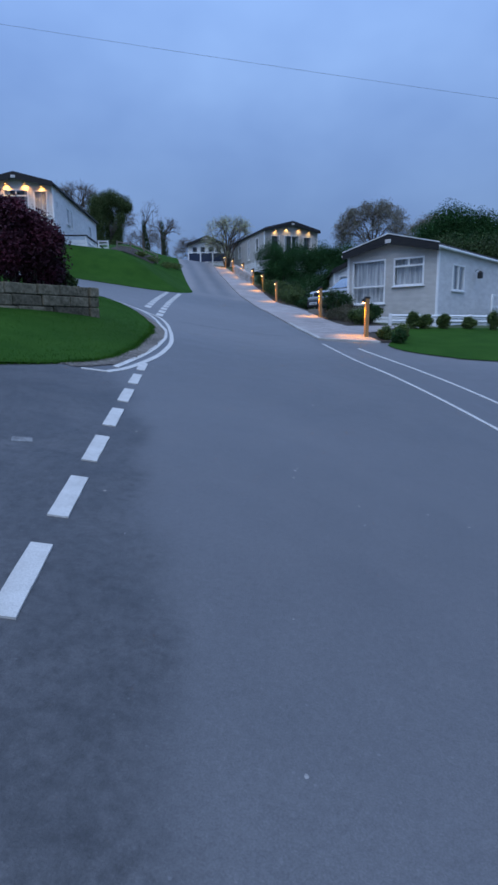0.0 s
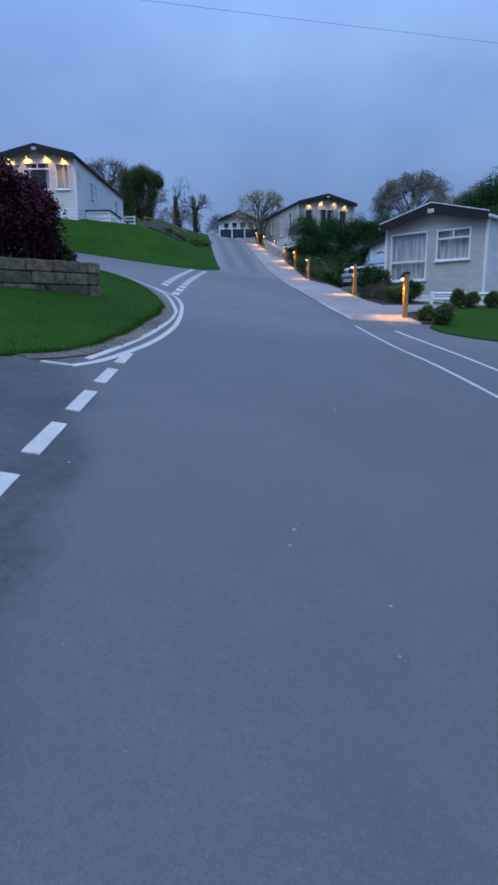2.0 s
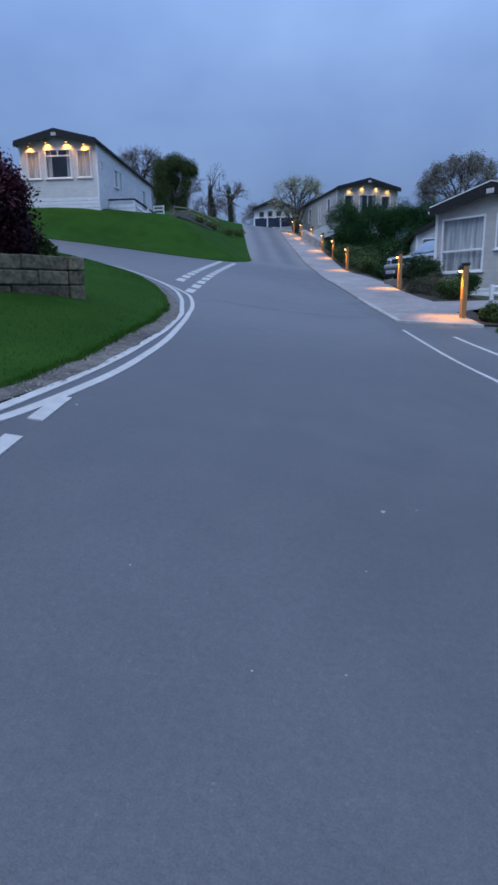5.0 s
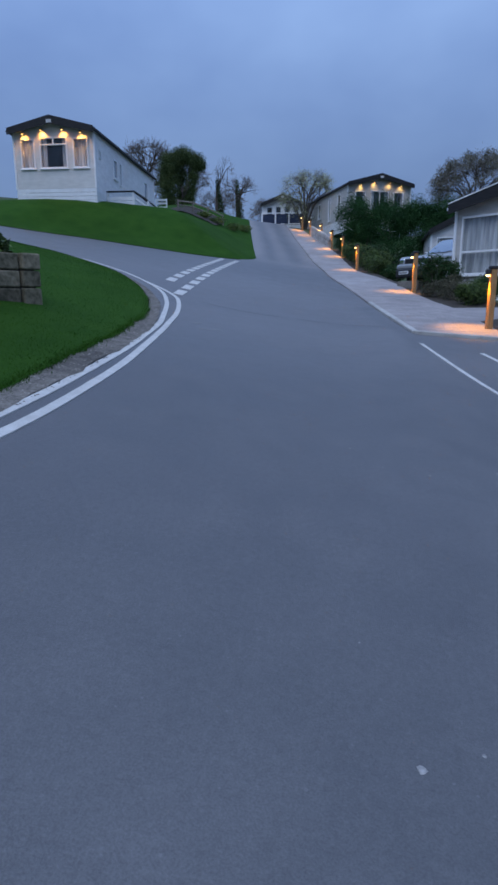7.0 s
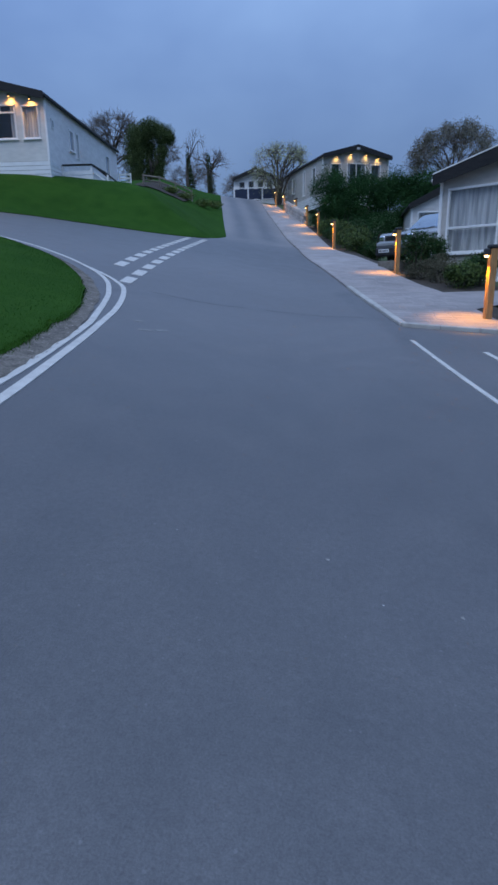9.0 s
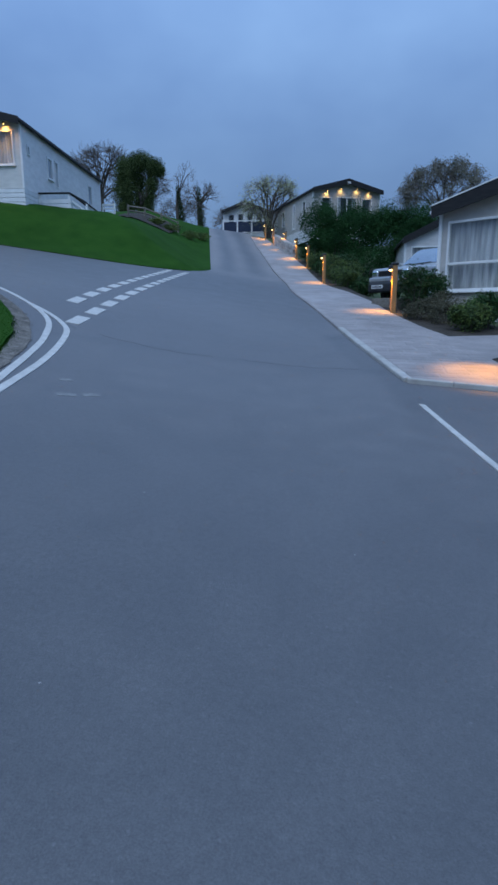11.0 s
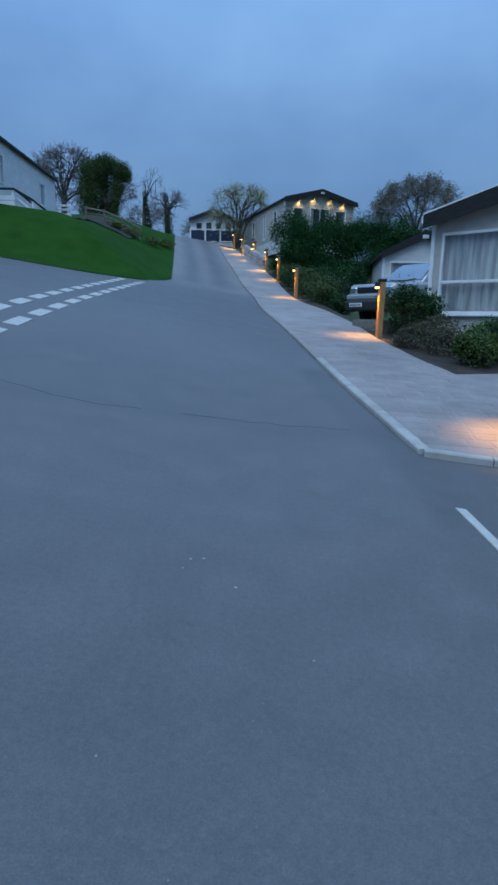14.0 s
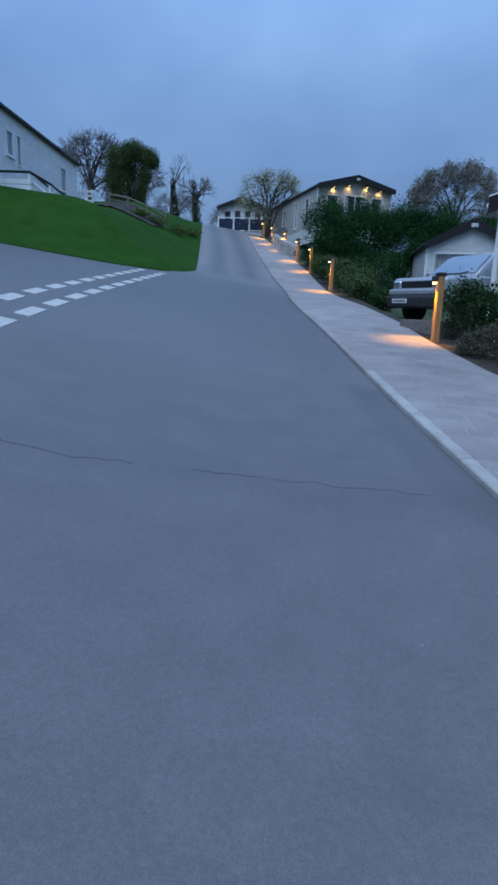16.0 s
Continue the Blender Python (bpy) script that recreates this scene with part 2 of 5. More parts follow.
CARPAINT = material("silver_car_paint", (0.36, 0.37, 0.38), (0.42, 0.43, 0.44), rough=0.25, scale=2, metal=0.4, spec=0.6)
RUBBER = material("tyre_rubber", (0.018, 0.018, 0.018), (0.03, 0.03, 0.03), rough=0.85, scale=10)
PLATE = material("number_plate", (0.70, 0.70, 0.70), (0.80, 0.80, 0.80), rough=0.4, scale=4)
CHROME = material("chrome", (0.60, 0.60, 0.62), (0.70, 0.70, 0.72), rough=0.15, scale=4, metal=1.0)
LAMPGLOW = emitter("lamp_lens", (1.0, 0.56, 0.18), 11.0)
DOWNGLOW = emitter("downlight_lens", (1.0, 0.55, 0.16), 6.0)

# ---- the lie of the land ----
def interp(v, pts):
    """Piecewise linear interpolation of v in a table of (input, output)."""
    if v <= pts[0][0]:
        return pts[0][1]
    for (a, p), (b, q) in zip(pts, pts[1:]):
        if v <= b:
            return p + (q - p) * (v - a) / (b - a)
    return pts[-1][1]


def smooth(a, b, v):
    u = min(1.0, max(0.0, (v - a) / (b - a)))
    return u * u * (3 - 2 * u)


KERB = [(-12, 3.6), (14, 2.2), (16.05, 1.76), (17.7, 1.49), (19.9, 1.16), (23.1, 0.71), (28.1, -0.03), (32.0, -0.42),
        (36.5, -1.1), (43.0, -2.1), (50.5, -3.46), (56.0, -4.5), (62.0, -5.6), (80, -9)]


def kerb_x(y):
    return interp(y, KERB)


def road_z(x, y):
    """Height of the carriageway and of the ground around it."""
    z = -1.047 + 0.094 * min(y, 30)
    if y > 30:
        s = min(y, 44)
        z += 0.094 * (s - 30) + 0.106 / 28 * (s - 30) ** 2
    if y > 44:
        z += 0.20 * (min(y, 54) - 44)
    if y > 54:
        s = min(y, 62)
        z += 0.20 * (s - 54) - 0.2 / 16 * (s - 54) ** 2
    c = -0.19 + 0.0015 * min(y, 45)
    edge = kerb_x(y)
    u = (y - 15.2) / (4.0 if y < 15.2 else 4.6)
    z -= 0.18 * math.exp(-u * u) * smooth(-4.6, -2.4, x) * (1 - 0.8 * smooth(0.3, 1.7, x))
    left = -3.2
    inner = min(max(x, left), edge)
    z += c * inner
    if x < left:
        z += (c - 0.02) * (max(x, -16) - left)
    if x > edge:
        z += -0.04 * (min(x, edge + 12) - edge) * smooth(5, 16, y) + (1 - smooth(5, 16, y)) * c * min(x - edge, 3)
    z -= 0.35 * smooth(edge + 2.0 + 0.7 * smooth(35, 38, y), edge + 3.0 + 1.2 * smooth(35, 38, y), x) * smooth(23, 27, y)
    return z


def bank_z(x, y):
    """Height of the mown bank and the terrace on top of it."""
    foot = interp(x, [(-24, 27.0), (-13, 27.2), (-10, 28.8), (-8, 29.3), (-6, 29.9), (-4.6, 31.0), (-3.7, 33.4)])
    edge = interp(y, [(30, -3.6), (34.4, -3.7), (43.3, -5.3), (50.4, -6.4), (60, -8.5)])
    d = max(0.0, min(y - foot, (edge - x) * 1.1))
    base = road_z(x, y)
    top = interp(y, [(28, 5.28), (33, 5.36), (38, 5.68), (44, 6.5), (52, 8.1), (60, 8.9)])
    top -= 0.10 * max(0.0, x + 11.0) if y > 30 else 0
    h = max(0.0, top - base)
    return base + 0.04 + h * smooth(0.0, 5.2, d) * 0.999 + 0.0


def lawn_z(x, y):
    return road_z(x, y) + 0.016 + 0.06 * smooth(-1.9, -4.0, x)


# ---- mesh helpers ----
class Build:
    """Collects faces for one mesh."""

    def __init__(self):
        self.v, self.f = [], []

    def add(self, verts, faces):
        k = len(self.v)
        self.v += [tuple(p) for p in verts]
        self.f += [tuple(i + k for i in f) for f in faces]

    def box(self, a, b, m=None, ch=0.0):
        """A box from corner a to corner b with chamfered upright and level edges."""
        x0, y0, z0 = a
        x1, y1, z1 = b
        if ch <= 0:
            vs = [(x, y, z) for z in (z0, z1) for y in (y0, y1) for x in (x0, x1)]
            fs = [(0, 2, 3, 1), (4, 5, 7, 6), (0, 1, 5, 4), (2, 6, 7, 3), (0, 4, 6, 2), (1, 3, 7, 5)]
        else:
            c = min(ch, abs(x1 - x0) / 2.2, abs(y1 - y0) / 2.2, abs(z1 - z0) / 2.2)

            def ring(i, z):
                return [(x0 + i + c, y0 + i, z), (x1 - i - c, y0 + i, z), (x1 - i, y0 + i + c, z), (x1 - i, y1 - i - c, z),
                        (x1 - i - c, y1 - i, z), (x0 + i + c, y1 - i, z), (x0 + i, y1 - i - c, z), (x0 + i, y0 + i + c, z)]
            vs = ring(c * 0.6, z0) + ring(0, z0 + c) + ring(0, z1 - c) + ring(c * 0.6, z1)
            fs = [tuple(range(7, -1, -1)), tuple(range(24, 32))]
            for r in range(3):
                fs += [(8 * r + i, 8 * r + (i + 1) % 8, 8 * r + 8 + (i + 1) % 8, 8 * r + 8 + i) for i in range(8)]
        if m is not None:
            vs = [m @ Vector(p) for p in vs]
        self.add(vs, fs)

    def tube(self, pts, radii, sides=6, cap=True):
        """A tapered tube along points."""
        pts = [Vector(p) for p in pts]
        vs, fs = [], []
        for i, p in enumerate(pts):
            d = (pts[min(i + 1, len(pts) - 1)] - pts[max(i - 1, 0)]).normalized()
            s = d.orthogonal().normalized()
            u = d.cross(s)
            for k in range(sides):
                a = 2 * math.pi * k / sides
                vs.append(p + (s * math.cos(a) + u * math.sin(a)) * radii[i])
        for i in range(len(pts) - 1):
            fs += [(i * sides + k, i * sides + (k + 1) % sides, (i + 1) * sides + (k + 1) % sides, (i + 1) * sides + k) for k in range(sides)]
        if cap:
            fs += [tuple(range(sides - 1, -1, -1)), tuple(range(len(vs) - sides, len(vs)))]
        self.add(vs, fs)

    def mesh(self, name):
        me = bpy.data.meshes.new(name)
        me.from_pydata(self.v, [], self.f)
        me.update()
        return me


def part(name, built, mat, parent=None, label="", smooth_faces=False):
    me = built.mesh(name) if isinstance(built, Build) else built
    if not me.materials:
        me.materials.append(mat)
    if smooth_faces:
        for p in me.polygons:
            p.use_smooth = True
    ob = new(name, me)
    if parent is not None:
        ob.parent = parent
    if label:
        tagged(ob, label)
    return ob


def setting(name, built, mat, label, category):
    return tagged(part(name, built, mat), label, category, kind="structure")


def thing(name, m, label, category, group="", kind=""):
    ob = new(name)
    ob.matrix_world = m
    return tagged(ob, label, category, group, kind)


def sheet(left, right, across, zf, sub=1, lift=0.0):
    """A sheet lofted between two plan lines of equal count, laid on the height function zf."""
    rows_l, rows_r = [], []
    for i in range(len(left) - 1):
        for k in range(sub):
            u = k / sub
            rows_l.append([left[i][j] * (1 - u) + left[i + 1][j] * u for j in (0, 1)])
            rows_r.append([right[i][j] * (1 - u) + right[i + 1][j] * u for j in (0, 1)])
    rows_l.append(left[-1])
    rows_r.append(right[-1])
    b, vs, fs = Build(), [], []
    for p, q in zip(rows_l, rows_r):
        for k in range(across + 1):
            u = k / across
            x, y = p[0] * (1 - u) + q[0] * u, p[1] * (1 - u) + q[1] * u
            vs.append((x, y, zf(x, y) + lift))
    w = across + 1
    for i in range(len(rows_l) - 1):
        for k in range(across):
            fs.append((i * w + k, i * w + k + 1, (i + 1) * w + k + 1, (i + 1) * w + k))
    b.add(vs, fs)
    return b


def curve(pts, n):
    """n+1 points spread evenly along a smoothed plan line (Catmull-Rom)."""
    fine = []
    for i in range(len(pts) - 1):
        p0, p1, p2, p3 = pts[max(i - 1, 0)], pts[i], pts[i + 1], pts[min(i + 2, len(pts) - 1)]
        for k in range(16):
            u = k / 16
            fine.append([0.5 * (2 * p1[j] + (p2[j] - p0[j]) * u + (2 * p0[j] - 5 * p1[j] + 4 * p2[j] - p3[j]) * u * u + (3 * p1[j] - p0[j] - 3 * p2[j] + p3[j]) * u ** 3) for j in (0, 1)])
    fine.append(list(pts[-1]))
    acc = [0.0]
    for a, c in zip(fine, fine[1:]):
        acc.append(acc[-1] + math.dist(a, c))
    res, j = [], 0
    for i in range(n + 1):
        s = acc[-1] * i / n
        while j < len(acc) - 2 and acc[j + 1] < s:
            j += 1
        u = (s - acc[j]) / max(1e-9, acc[j + 1] - acc[j])
        res.append([fine[j][k] * (1 - u) + fine[j + 1][k] * u for k in (0, 1)])
    return res


def band(line, width, zf, lift=0.009, thick=0.006):
    """A painted band with its own thickness along a plan line."""
    b, vs, fs = Build(), [], []
    n = len(line)
    for i, p in enumerate(line):
        a, c = line[max(i - 1, 0)], line[min(i + 1, n - 1)]
        dx, dy = c[0] - a[0], c[1] - a[1]
        k = math.hypot(dx, dy)
        w = width * (1 + 0.10 * noise.noise(Vector((p[0] * 9, p[1] * 9, 7))))
        nx, ny = -dy / k * w / 2, dx / k * w / 2
        for s, dz in ((-1, lift - thick - 0.02), (-1, lift), (1, lift), (1, lift - thick - 0.02)):
            x, y = p[0] + nx * s, p[1] + ny * s
            vs.append((x, y, zf(x, y) + dz))
    for i in range(n - 1):
        for k in range(3):
            fs.append((4 * i + k, 4 * i + k + 1, 4 * i + 5 + k, 4 * i + 4 + k))
    fs += [(0, 1, 2, 3), (4 * n - 1, 4 * n - 2, 4 * n - 3, 4 * n - 4)]
    b.add(vs, fs)
    return b


def leaves(centres, n, size, seed, outer=0.55, droop=0.0):
    """n leaf blades in a set of ellipsoids (centre, radii), denser towards their skin; every leaf is a folded blade of two faces."""
    rnd = random.Random(seed)
    b = Build()
    vol = [r[0] * r[1] * r[2] for _, r in centres]
    picks = rnd.choices(range(len(centres)), weights=[v ** 0.67 for v in vol], k=n)
    for i in picks:
        c, r = centres[i]
        d = Vector((rnd.gauss(0, 1), rnd.gauss(0, 1), rnd.gauss(0, 1))).normalized()
        k = outer + (1.06 - outer) * rnd.random() ** 0.7
        k *= 1 + 0.16 * noise.noise(Vector((d.x * 2.3 + i * 7, d.y * 2.3, d.z * 2.3))) * 1.6
        p = Vector((c[0] + d.x * r[0] * k, c[1] + d.y * r[1] * k, c[2] + d.z * r[2] * k))
        s = size * rnd.uniform(0.6, 1.4)
        a = Vector((rnd.gauss(0, 1), rnd.gauss(0, 1), rnd.gauss(0, 0.7) - droop)).normalized()
        o = a.orthogonal().normalized()
        o = Matrix.Rotation(rnd.uniform(0, 6.28), 3, a) @ o
        up = a.cross(o) * s * 0.12
        b.add([p, p + a * s * 0.5 + o * s * 0.3 + up, p + a * s, p + a * s * 0.5 - o * s * 0.3 + up], [(0, 1, 2), (0, 2, 3)])
    return b


def limbs(base, height, radius, seed, spread=0.6, levels=4, split=3, lean=(0, 0), trunk=0.3, up=0.25):
    """A branching skeleton: returns (mesh of trunk and boughs, mesh of twigs, twig tips)."""
    rnd = random.Random(seed)
    big, fine, tips = Build(), Build(), []

    def grow(p, d, length, r, level):
        pts, rad = [p], [r]
        n = 4
        for i in range(n):
            d = (d + Vector((rnd.gauss(0, 0.16), rnd.gauss(0, 0.16), rnd.gauss(0, 0.1) + up * 0.18))).normalized()
            p = p + d * length / n
            pts.append(p)
            rad.append(r * (1 - 0.42 * (i + 1) / n))
        (big if level < 2 else fine).tube(pts, rad, 7 if level == 0 else (5 if level < 3 else 3), cap=level == 0)
        if level >= levels:
            tips.append(p)
            return
        for k in range(split + (1 if level > 0 else 0)):
            a = 2 * math.pi * (k + rnd.random() * 0.7) / (split + 1)
            o = d.orthogonal().normalized()
            o = Matrix.Rotation(a, 3, d) @ o
            nd = (d + o * spread * rnd.uniform(0.6, 1.3)).normalized()
            j = rnd.choice((2, 3, 4)) if level else rnd.choice((3, 4))
            grow(pts[j], nd, length * rnd.uniform(0.55, 0.8) * (1 if level else (1 - trunk) / trunk * 0.62), rad[j] * 0.72, level + 1)

    grow(Vector(base), Vector((lean[0], lean[1], 1)).normalized(), height * trunk, radius, 0)
    return big, fine, tips


def local(m, built):
    """Moves a mesh built in the world into the frame of a thing placed at m."""
    inv = m.inverted()
    built.v = [tuple(inv @ Vector(p)) for p in built.v]
    return built


# ---- ground, roads, lawns ----
def far_z(x, y):
    z = road_z(max(min(x, 14), -16), min(y, 62))
    z = z + max(0.0, y - 62) * 0.02 + max(0.0, -16 - x) * 0.10
    return z - 0.12 - 0.15 * smooth(20, 60, x)


xs = sorted(set([-900, -400, -200, -120, -80, -60, -45, -35] + [x * 1.0 for x in range(-30, 31, 2)] + [40, 60, 90, 150, 300, 900]))
ys = sorted(set([-900, -300, -100, -50, -30, -20] + list(range(-14, 80, 2)) + [90, 110, 150, 250, 500, 1500]))
gb, gv, gf = Build(), [], []
for gy in ys:
    for gx in xs:
        gv.append((gx, gy, far_z(gx, gy)))
for j in range(len(ys) - 1):
    for i in range(len(xs) - 1):
        gf.append((j * len(xs) + i, j * len(xs) + i + 1, (j + 1) * len(xs) + i + 1, (j + 1) * len(xs) + i))
gb.add(gv, gf)
setting("ground", gb, FIELD, "rough grassy ground reaching to the horizon", "ground")

# where the joining road's older tarmac ends, and the edges of the upper road
OLD = [(-6, 0.25), (-1.5, 0.1), (0.5, 0.02), (1.15, -0.08), (1.62, -0.18), (2.21, -0.30), (2.81, -0.45), (4.31, -0.80), (5.44, -1.12), (6.6, -1.6)]
UPPER = [(33, -3.6), (43.3, -5.2), (50.4, -6.5), (62, -9)]


def wear_tone(x, y):
    """How the tarmac's tone differs from the plain road: below 1 older, in seam shade or toned down for exposure, above
    1 dusty or toned up.
    """
    w = 1.0
    if y < 8:
        d = x - interp(y, OLD) + 0.10 * noise.noise(Vector((x * 1.3, y * 1.3, 2)))
        w -= (0.40 + 0.12 * noise.noise(Vector((x * 2.1, y * 1.1, 8)))) * (1 - smooth(-0.22, 0.16, d)) * (1 - smooth(5.6, 7.4, y))
        w -= 0.30 * math.exp(-((d + 0.02) / 0.09) ** 2) * max(0.0, 0.35 + noise.noise(Vector((x * 3.1, y * 2.3, 5)))) * (1 - smooth(4.5, 6.0, y))
    # bands along y paint the changing exposure into the tarmac: darker, then paler
    w -= 0.08 * smooth(4.5, 6.8, y) * (1 - smooth(10.0, 12.5, y))
    w += 0.15 * smooth(11.5, 14.0, y) * (1 - smooth(19, 27, y))
    e = kerb_x(y)
    if y > 30:
        a = interp(y, UPPER)
        k = (x - a) / max(0.5, e - a) + 0.05 * noise.noise(Vector((y * 0.7, 4, 0)))
        dust = smooth(30.5, 38.0, y + 1.6 * noise.noise(Vector((x * 0.6, y * 0.4, 1)))) * smooth(-0.25, 0.02, k)
        track = math.exp(-((k - 0.27) / 0.15) ** 2) + math.exp(-((k - 0.68) / 0.17) ** 2)
        w += dust * (0.72 - 0.70 * track * smooth(32.5, 36.0, y))
        w += 0.35 * max(0.0, 0.5 + noise.noise(Vector((x * 1.1, y * 0.7, 9)))) * math.exp(-((y - 33.9 - 0.18 * x) / 0.8) ** 2) * smooth(-0.1, 0.15, k) * (1 - smooth(0.85, 1.0, k))
    # relaid strip along the kerb, and the damp hollow by it
    s = interp(y, [(13.5, 1.55), (15.1, 1.46), (15.94, 1.37), (16.92, 1.13), (19.2, 0.72)])
    if 13 < y < 20:
        w -= 0.13 * smooth(s - 0.03, s + 0.10, x) * (1 - smooth(e + 0.4, e + 1.2, x)) * smooth(13.4, 14.8, y) * (1 - smooth(18.6, 19.6, y))
        w -= 0.26 * math.exp(-(((x - 1.03) / 0.20) ** 2 + ((y - 19.15) / 0.30) ** 2))
    # soft shade painted into the tarmac along the seam
    w -= 0.10 * math.exp(-((y - 16.25 - 0.12 * x + 0.12 * noise.noise(Vector((x * 1.2, 0, 3)))) / 0.16) ** 2) * smooth(-4, -2.5, x)
    return w


def set_wear_tone(ob):
    a = ob.data.attributes.new("wear_tone", "FLOAT", "POINT")
    a.data.foreach_set("value", [wear_tone(v.co.x, v.co.y) for v in ob.data.vertices])


RY = [-10 + 0.16 * i for i in range(476)]
rl = [(-22, y) for y in RY]
rr = [(kerb_x(y) + 0.05, y) for y in RY]
road = setting("road", sheet(rl, rr, 210, road_z), ASPHALT, "grey worn asphalt road climbing a hill", "road")
AY = [-10 + 0.3 * i for i in range(89)]
apron = setting("road_apron", sheet([(kerb_x(y) + 0.045, y) for y in AY], [(kerb_x(y) + 11, y) for y in AY], 50, road_z), ASPHALT, "grey asphalt of the turning beside the road", "road")
for o in (road, apron):
    set_wear_tone(o)
    for p in o.data.polygons:
        p.use_smooth = True

# near lawn on the inside of the bend
inner = curve([(-2.9, 5.2), (-2.5, 5.8), (-2.10, 6.4), (-1.84, 6.98), (-1.71, 7.7), (-1.71, 8.9), (-1.90, 10.9), (-2.12, 12.4), (-2.45, 14.05), (-2.92, 15.4), (-3.6, 16.5), (-4.8, 17.6), (-6.3, 18.75), (-8.4, 19.5), (-11, 20.1)], 90)
inner = [[p[0] - 0.035 - 0.05 * noise.noise(Vector((p[1] * 2.9, 1.5, 0))), p[1]] for p in inner]
outer = [(-11 - 0.02 * i, 1.5 + 18.7 * i / 90) for i in range(91)]
setting("lawn", sheet(outer, inner, 24, lawn_z), GRASS, "mown green lawn on the inside of the bend", "lawn")
verge_o = curve([(-1.95, 6.42), (-1.68, 6.92), (-1.57, 7.7), (-1.55, 8.9), (-1.70, 10.85), (-1.93, 12.45), (-2.33, 14.1), (-2.78, 15.5), (-3.45, 16.65), (-4.7, 17.78)], 60)
verge_i = curve([(-2.2, 6.45), (-1.97, 6.98), (-1.85, 7.7), (-1.84, 8.9), (-2.02, 10.9), (-2.24, 12.4), (-2.49, 14.05), (-2.96, 15.4), (-3.64, 16.5), (-4.85, 17.6)], 60)
setting("verge", sheet(verge_i, [[p[0] + 0.06 * noise.noise(Vector((p[1] * 3.1, 0.5, 0))) + 0.02, p[1]] for p in verge_o], 3, road_z, lift=0.010), VERGE, "bare trodden soil along the lawn's edge", "verge")

# bank below the white holiday home
foot = curve([(-24, 27.0), (-13, 27.2), (-10, 28.8), (-8, 29.3), (-6, 29.9), (-5.0, 30.6), (-4.45, 31.3), (-4.08, 32.1), (-3.84, 33.1), (-3.78, 34.2)], 110)
rim = [(-24 + 15.7 * i / 110, 60) for i in range(111)]
fb = sheet(foot, rim, 80, bank_z)
bank = setting("grass_bank", fb, GRASS, "steep mown grass bank rising from the side road", "bank")
rest = {(round(p[0], 3), round(p[1], 3)) for p in foot}
for v in bank.data.vertices:
    if (round(v.co.x, 3), round(v.co.y, 3)) in rest:
        v.co.z = road_z(v.co.x, v.co.y) - 0.02
setting("verge", sheet([(p[0], p[1] + 0.06) for p in foot[:84]], [(p[0] + 0.05, p[1] - 0.10 - 0.05 * noise.noise(Vector((p[0] * 1.7, 2.2, 0)))) for p in foot[:84]], 2, road_z, lift=0.012), VERGE, "pale gritty edge at the foot of the bank", "verge")
for p in bank.data.polygons:
    p.use_smooth = True

# pavement of printed concrete with its kerb
PAVE = [(15.75, 3.35), (17.2, 3.2), (19.5, 3.0), (20.5, 2.72), (22.9, 2.38), (25.5, 2.2), (28.7, 1.72), (30.8, 1.25), (33.0, 0.88), (39.7, 0.17), (43.5, -0.5), (48, -1.6), (54, -3.0)]


def pave_x(y):
    return interp(y, PAVE)


pl = [(kerb_x(16.05 + 0.5 * i), 16.05 + 0.5 * i) for i in range(77)]
pr = [(pave_x(15.75 + 0.5039 * i), 15.75 + 0.5039 * i) for i in range(77)]


def pave_z(x, y):
    return road_z(max(x, kerb_x(y) + 0.01), y) + 0.045


pavement = setting("pavement", sheet(pl, pr, 8, pave_z), CONCRETE, "pale printed concrete pavement climbing beside the road", "pavement")

# ---- road markings ----
def dashes(start, end, width, mark, gap, group, label, first=0.0, zf=road_z, mat=PAINT):
    """A broken line of painted marks, each a thing of its own."""
    a, e = Vector(start), Vector(end)
    length, d = (e - a).length, (e - a).normalized()
    s = first
    while s < length - 0.05:
        p, q = a + d * s, a + d * min(s + mark, length)
        line = [[p.x + (q.x - p.x) * k / 4, p.y + (q.y - p.y) * k / 4] for k in range(5)]
        tagged(part("road_mark", band(line, width, zf), mat), label, "road marking", group, "structure")
        s += mark + gap


dashes((-0.565, -0.10), (-1.36, 7.4), 0.10, 0.57, 0.305, "dashes of the junction mouth", "white painted dash on grey asphalt", first=0.0)
LINE_OUT = [(-1.60, 6.40), (-1.48, 6.75), (-1.40, 7.3), (-1.335, 8.2), (-1.345, 9.0), (-1.42, 10.1), (-1.57, 11.2), (-1.78, 12.5), (-1.93, 13.31), (-2.13, 14.4), (-2.37, 15.4), (-2.62, 16.2), (-2.87, 16.62), (-3.2, 16.98), (-3.62, 17.27)]
LINE_IN = [(-1.59, 6.79), (-1.53, 7.7), (-1.51, 8.4), (-1.53, 9.3), (-1.645, 10.8), (-1.80, 11.9), (-2.0, 13.1), (-2.17, 13.8), (-2.45, 14.9), (-2.65, 15.6), (-3.0, 16.5), (-3.5, 17.15), (-4.5, 17.95), (-5.3, 18.6), (-6.5, 19.3), (-7.8, 19.75), (-10, 20.4)]
setting("double_line", band(curve(LINE_OUT, 110), 0.075, road_z), PAINT, "white painted line round the bend, the outer of two", "road marking")
setting("double_line", band(curve(LINE_IN, 150), 0.075, road_z), PAINT, "white painted line round the bend, the inner of two", "road marking")
setting("edge_line", band(curve([(-1.87, 6.36), (-1.62, 6.42)], 8), 0.06, road_z), PAINT, "short white painted line at the lawn's corner", "road marking")
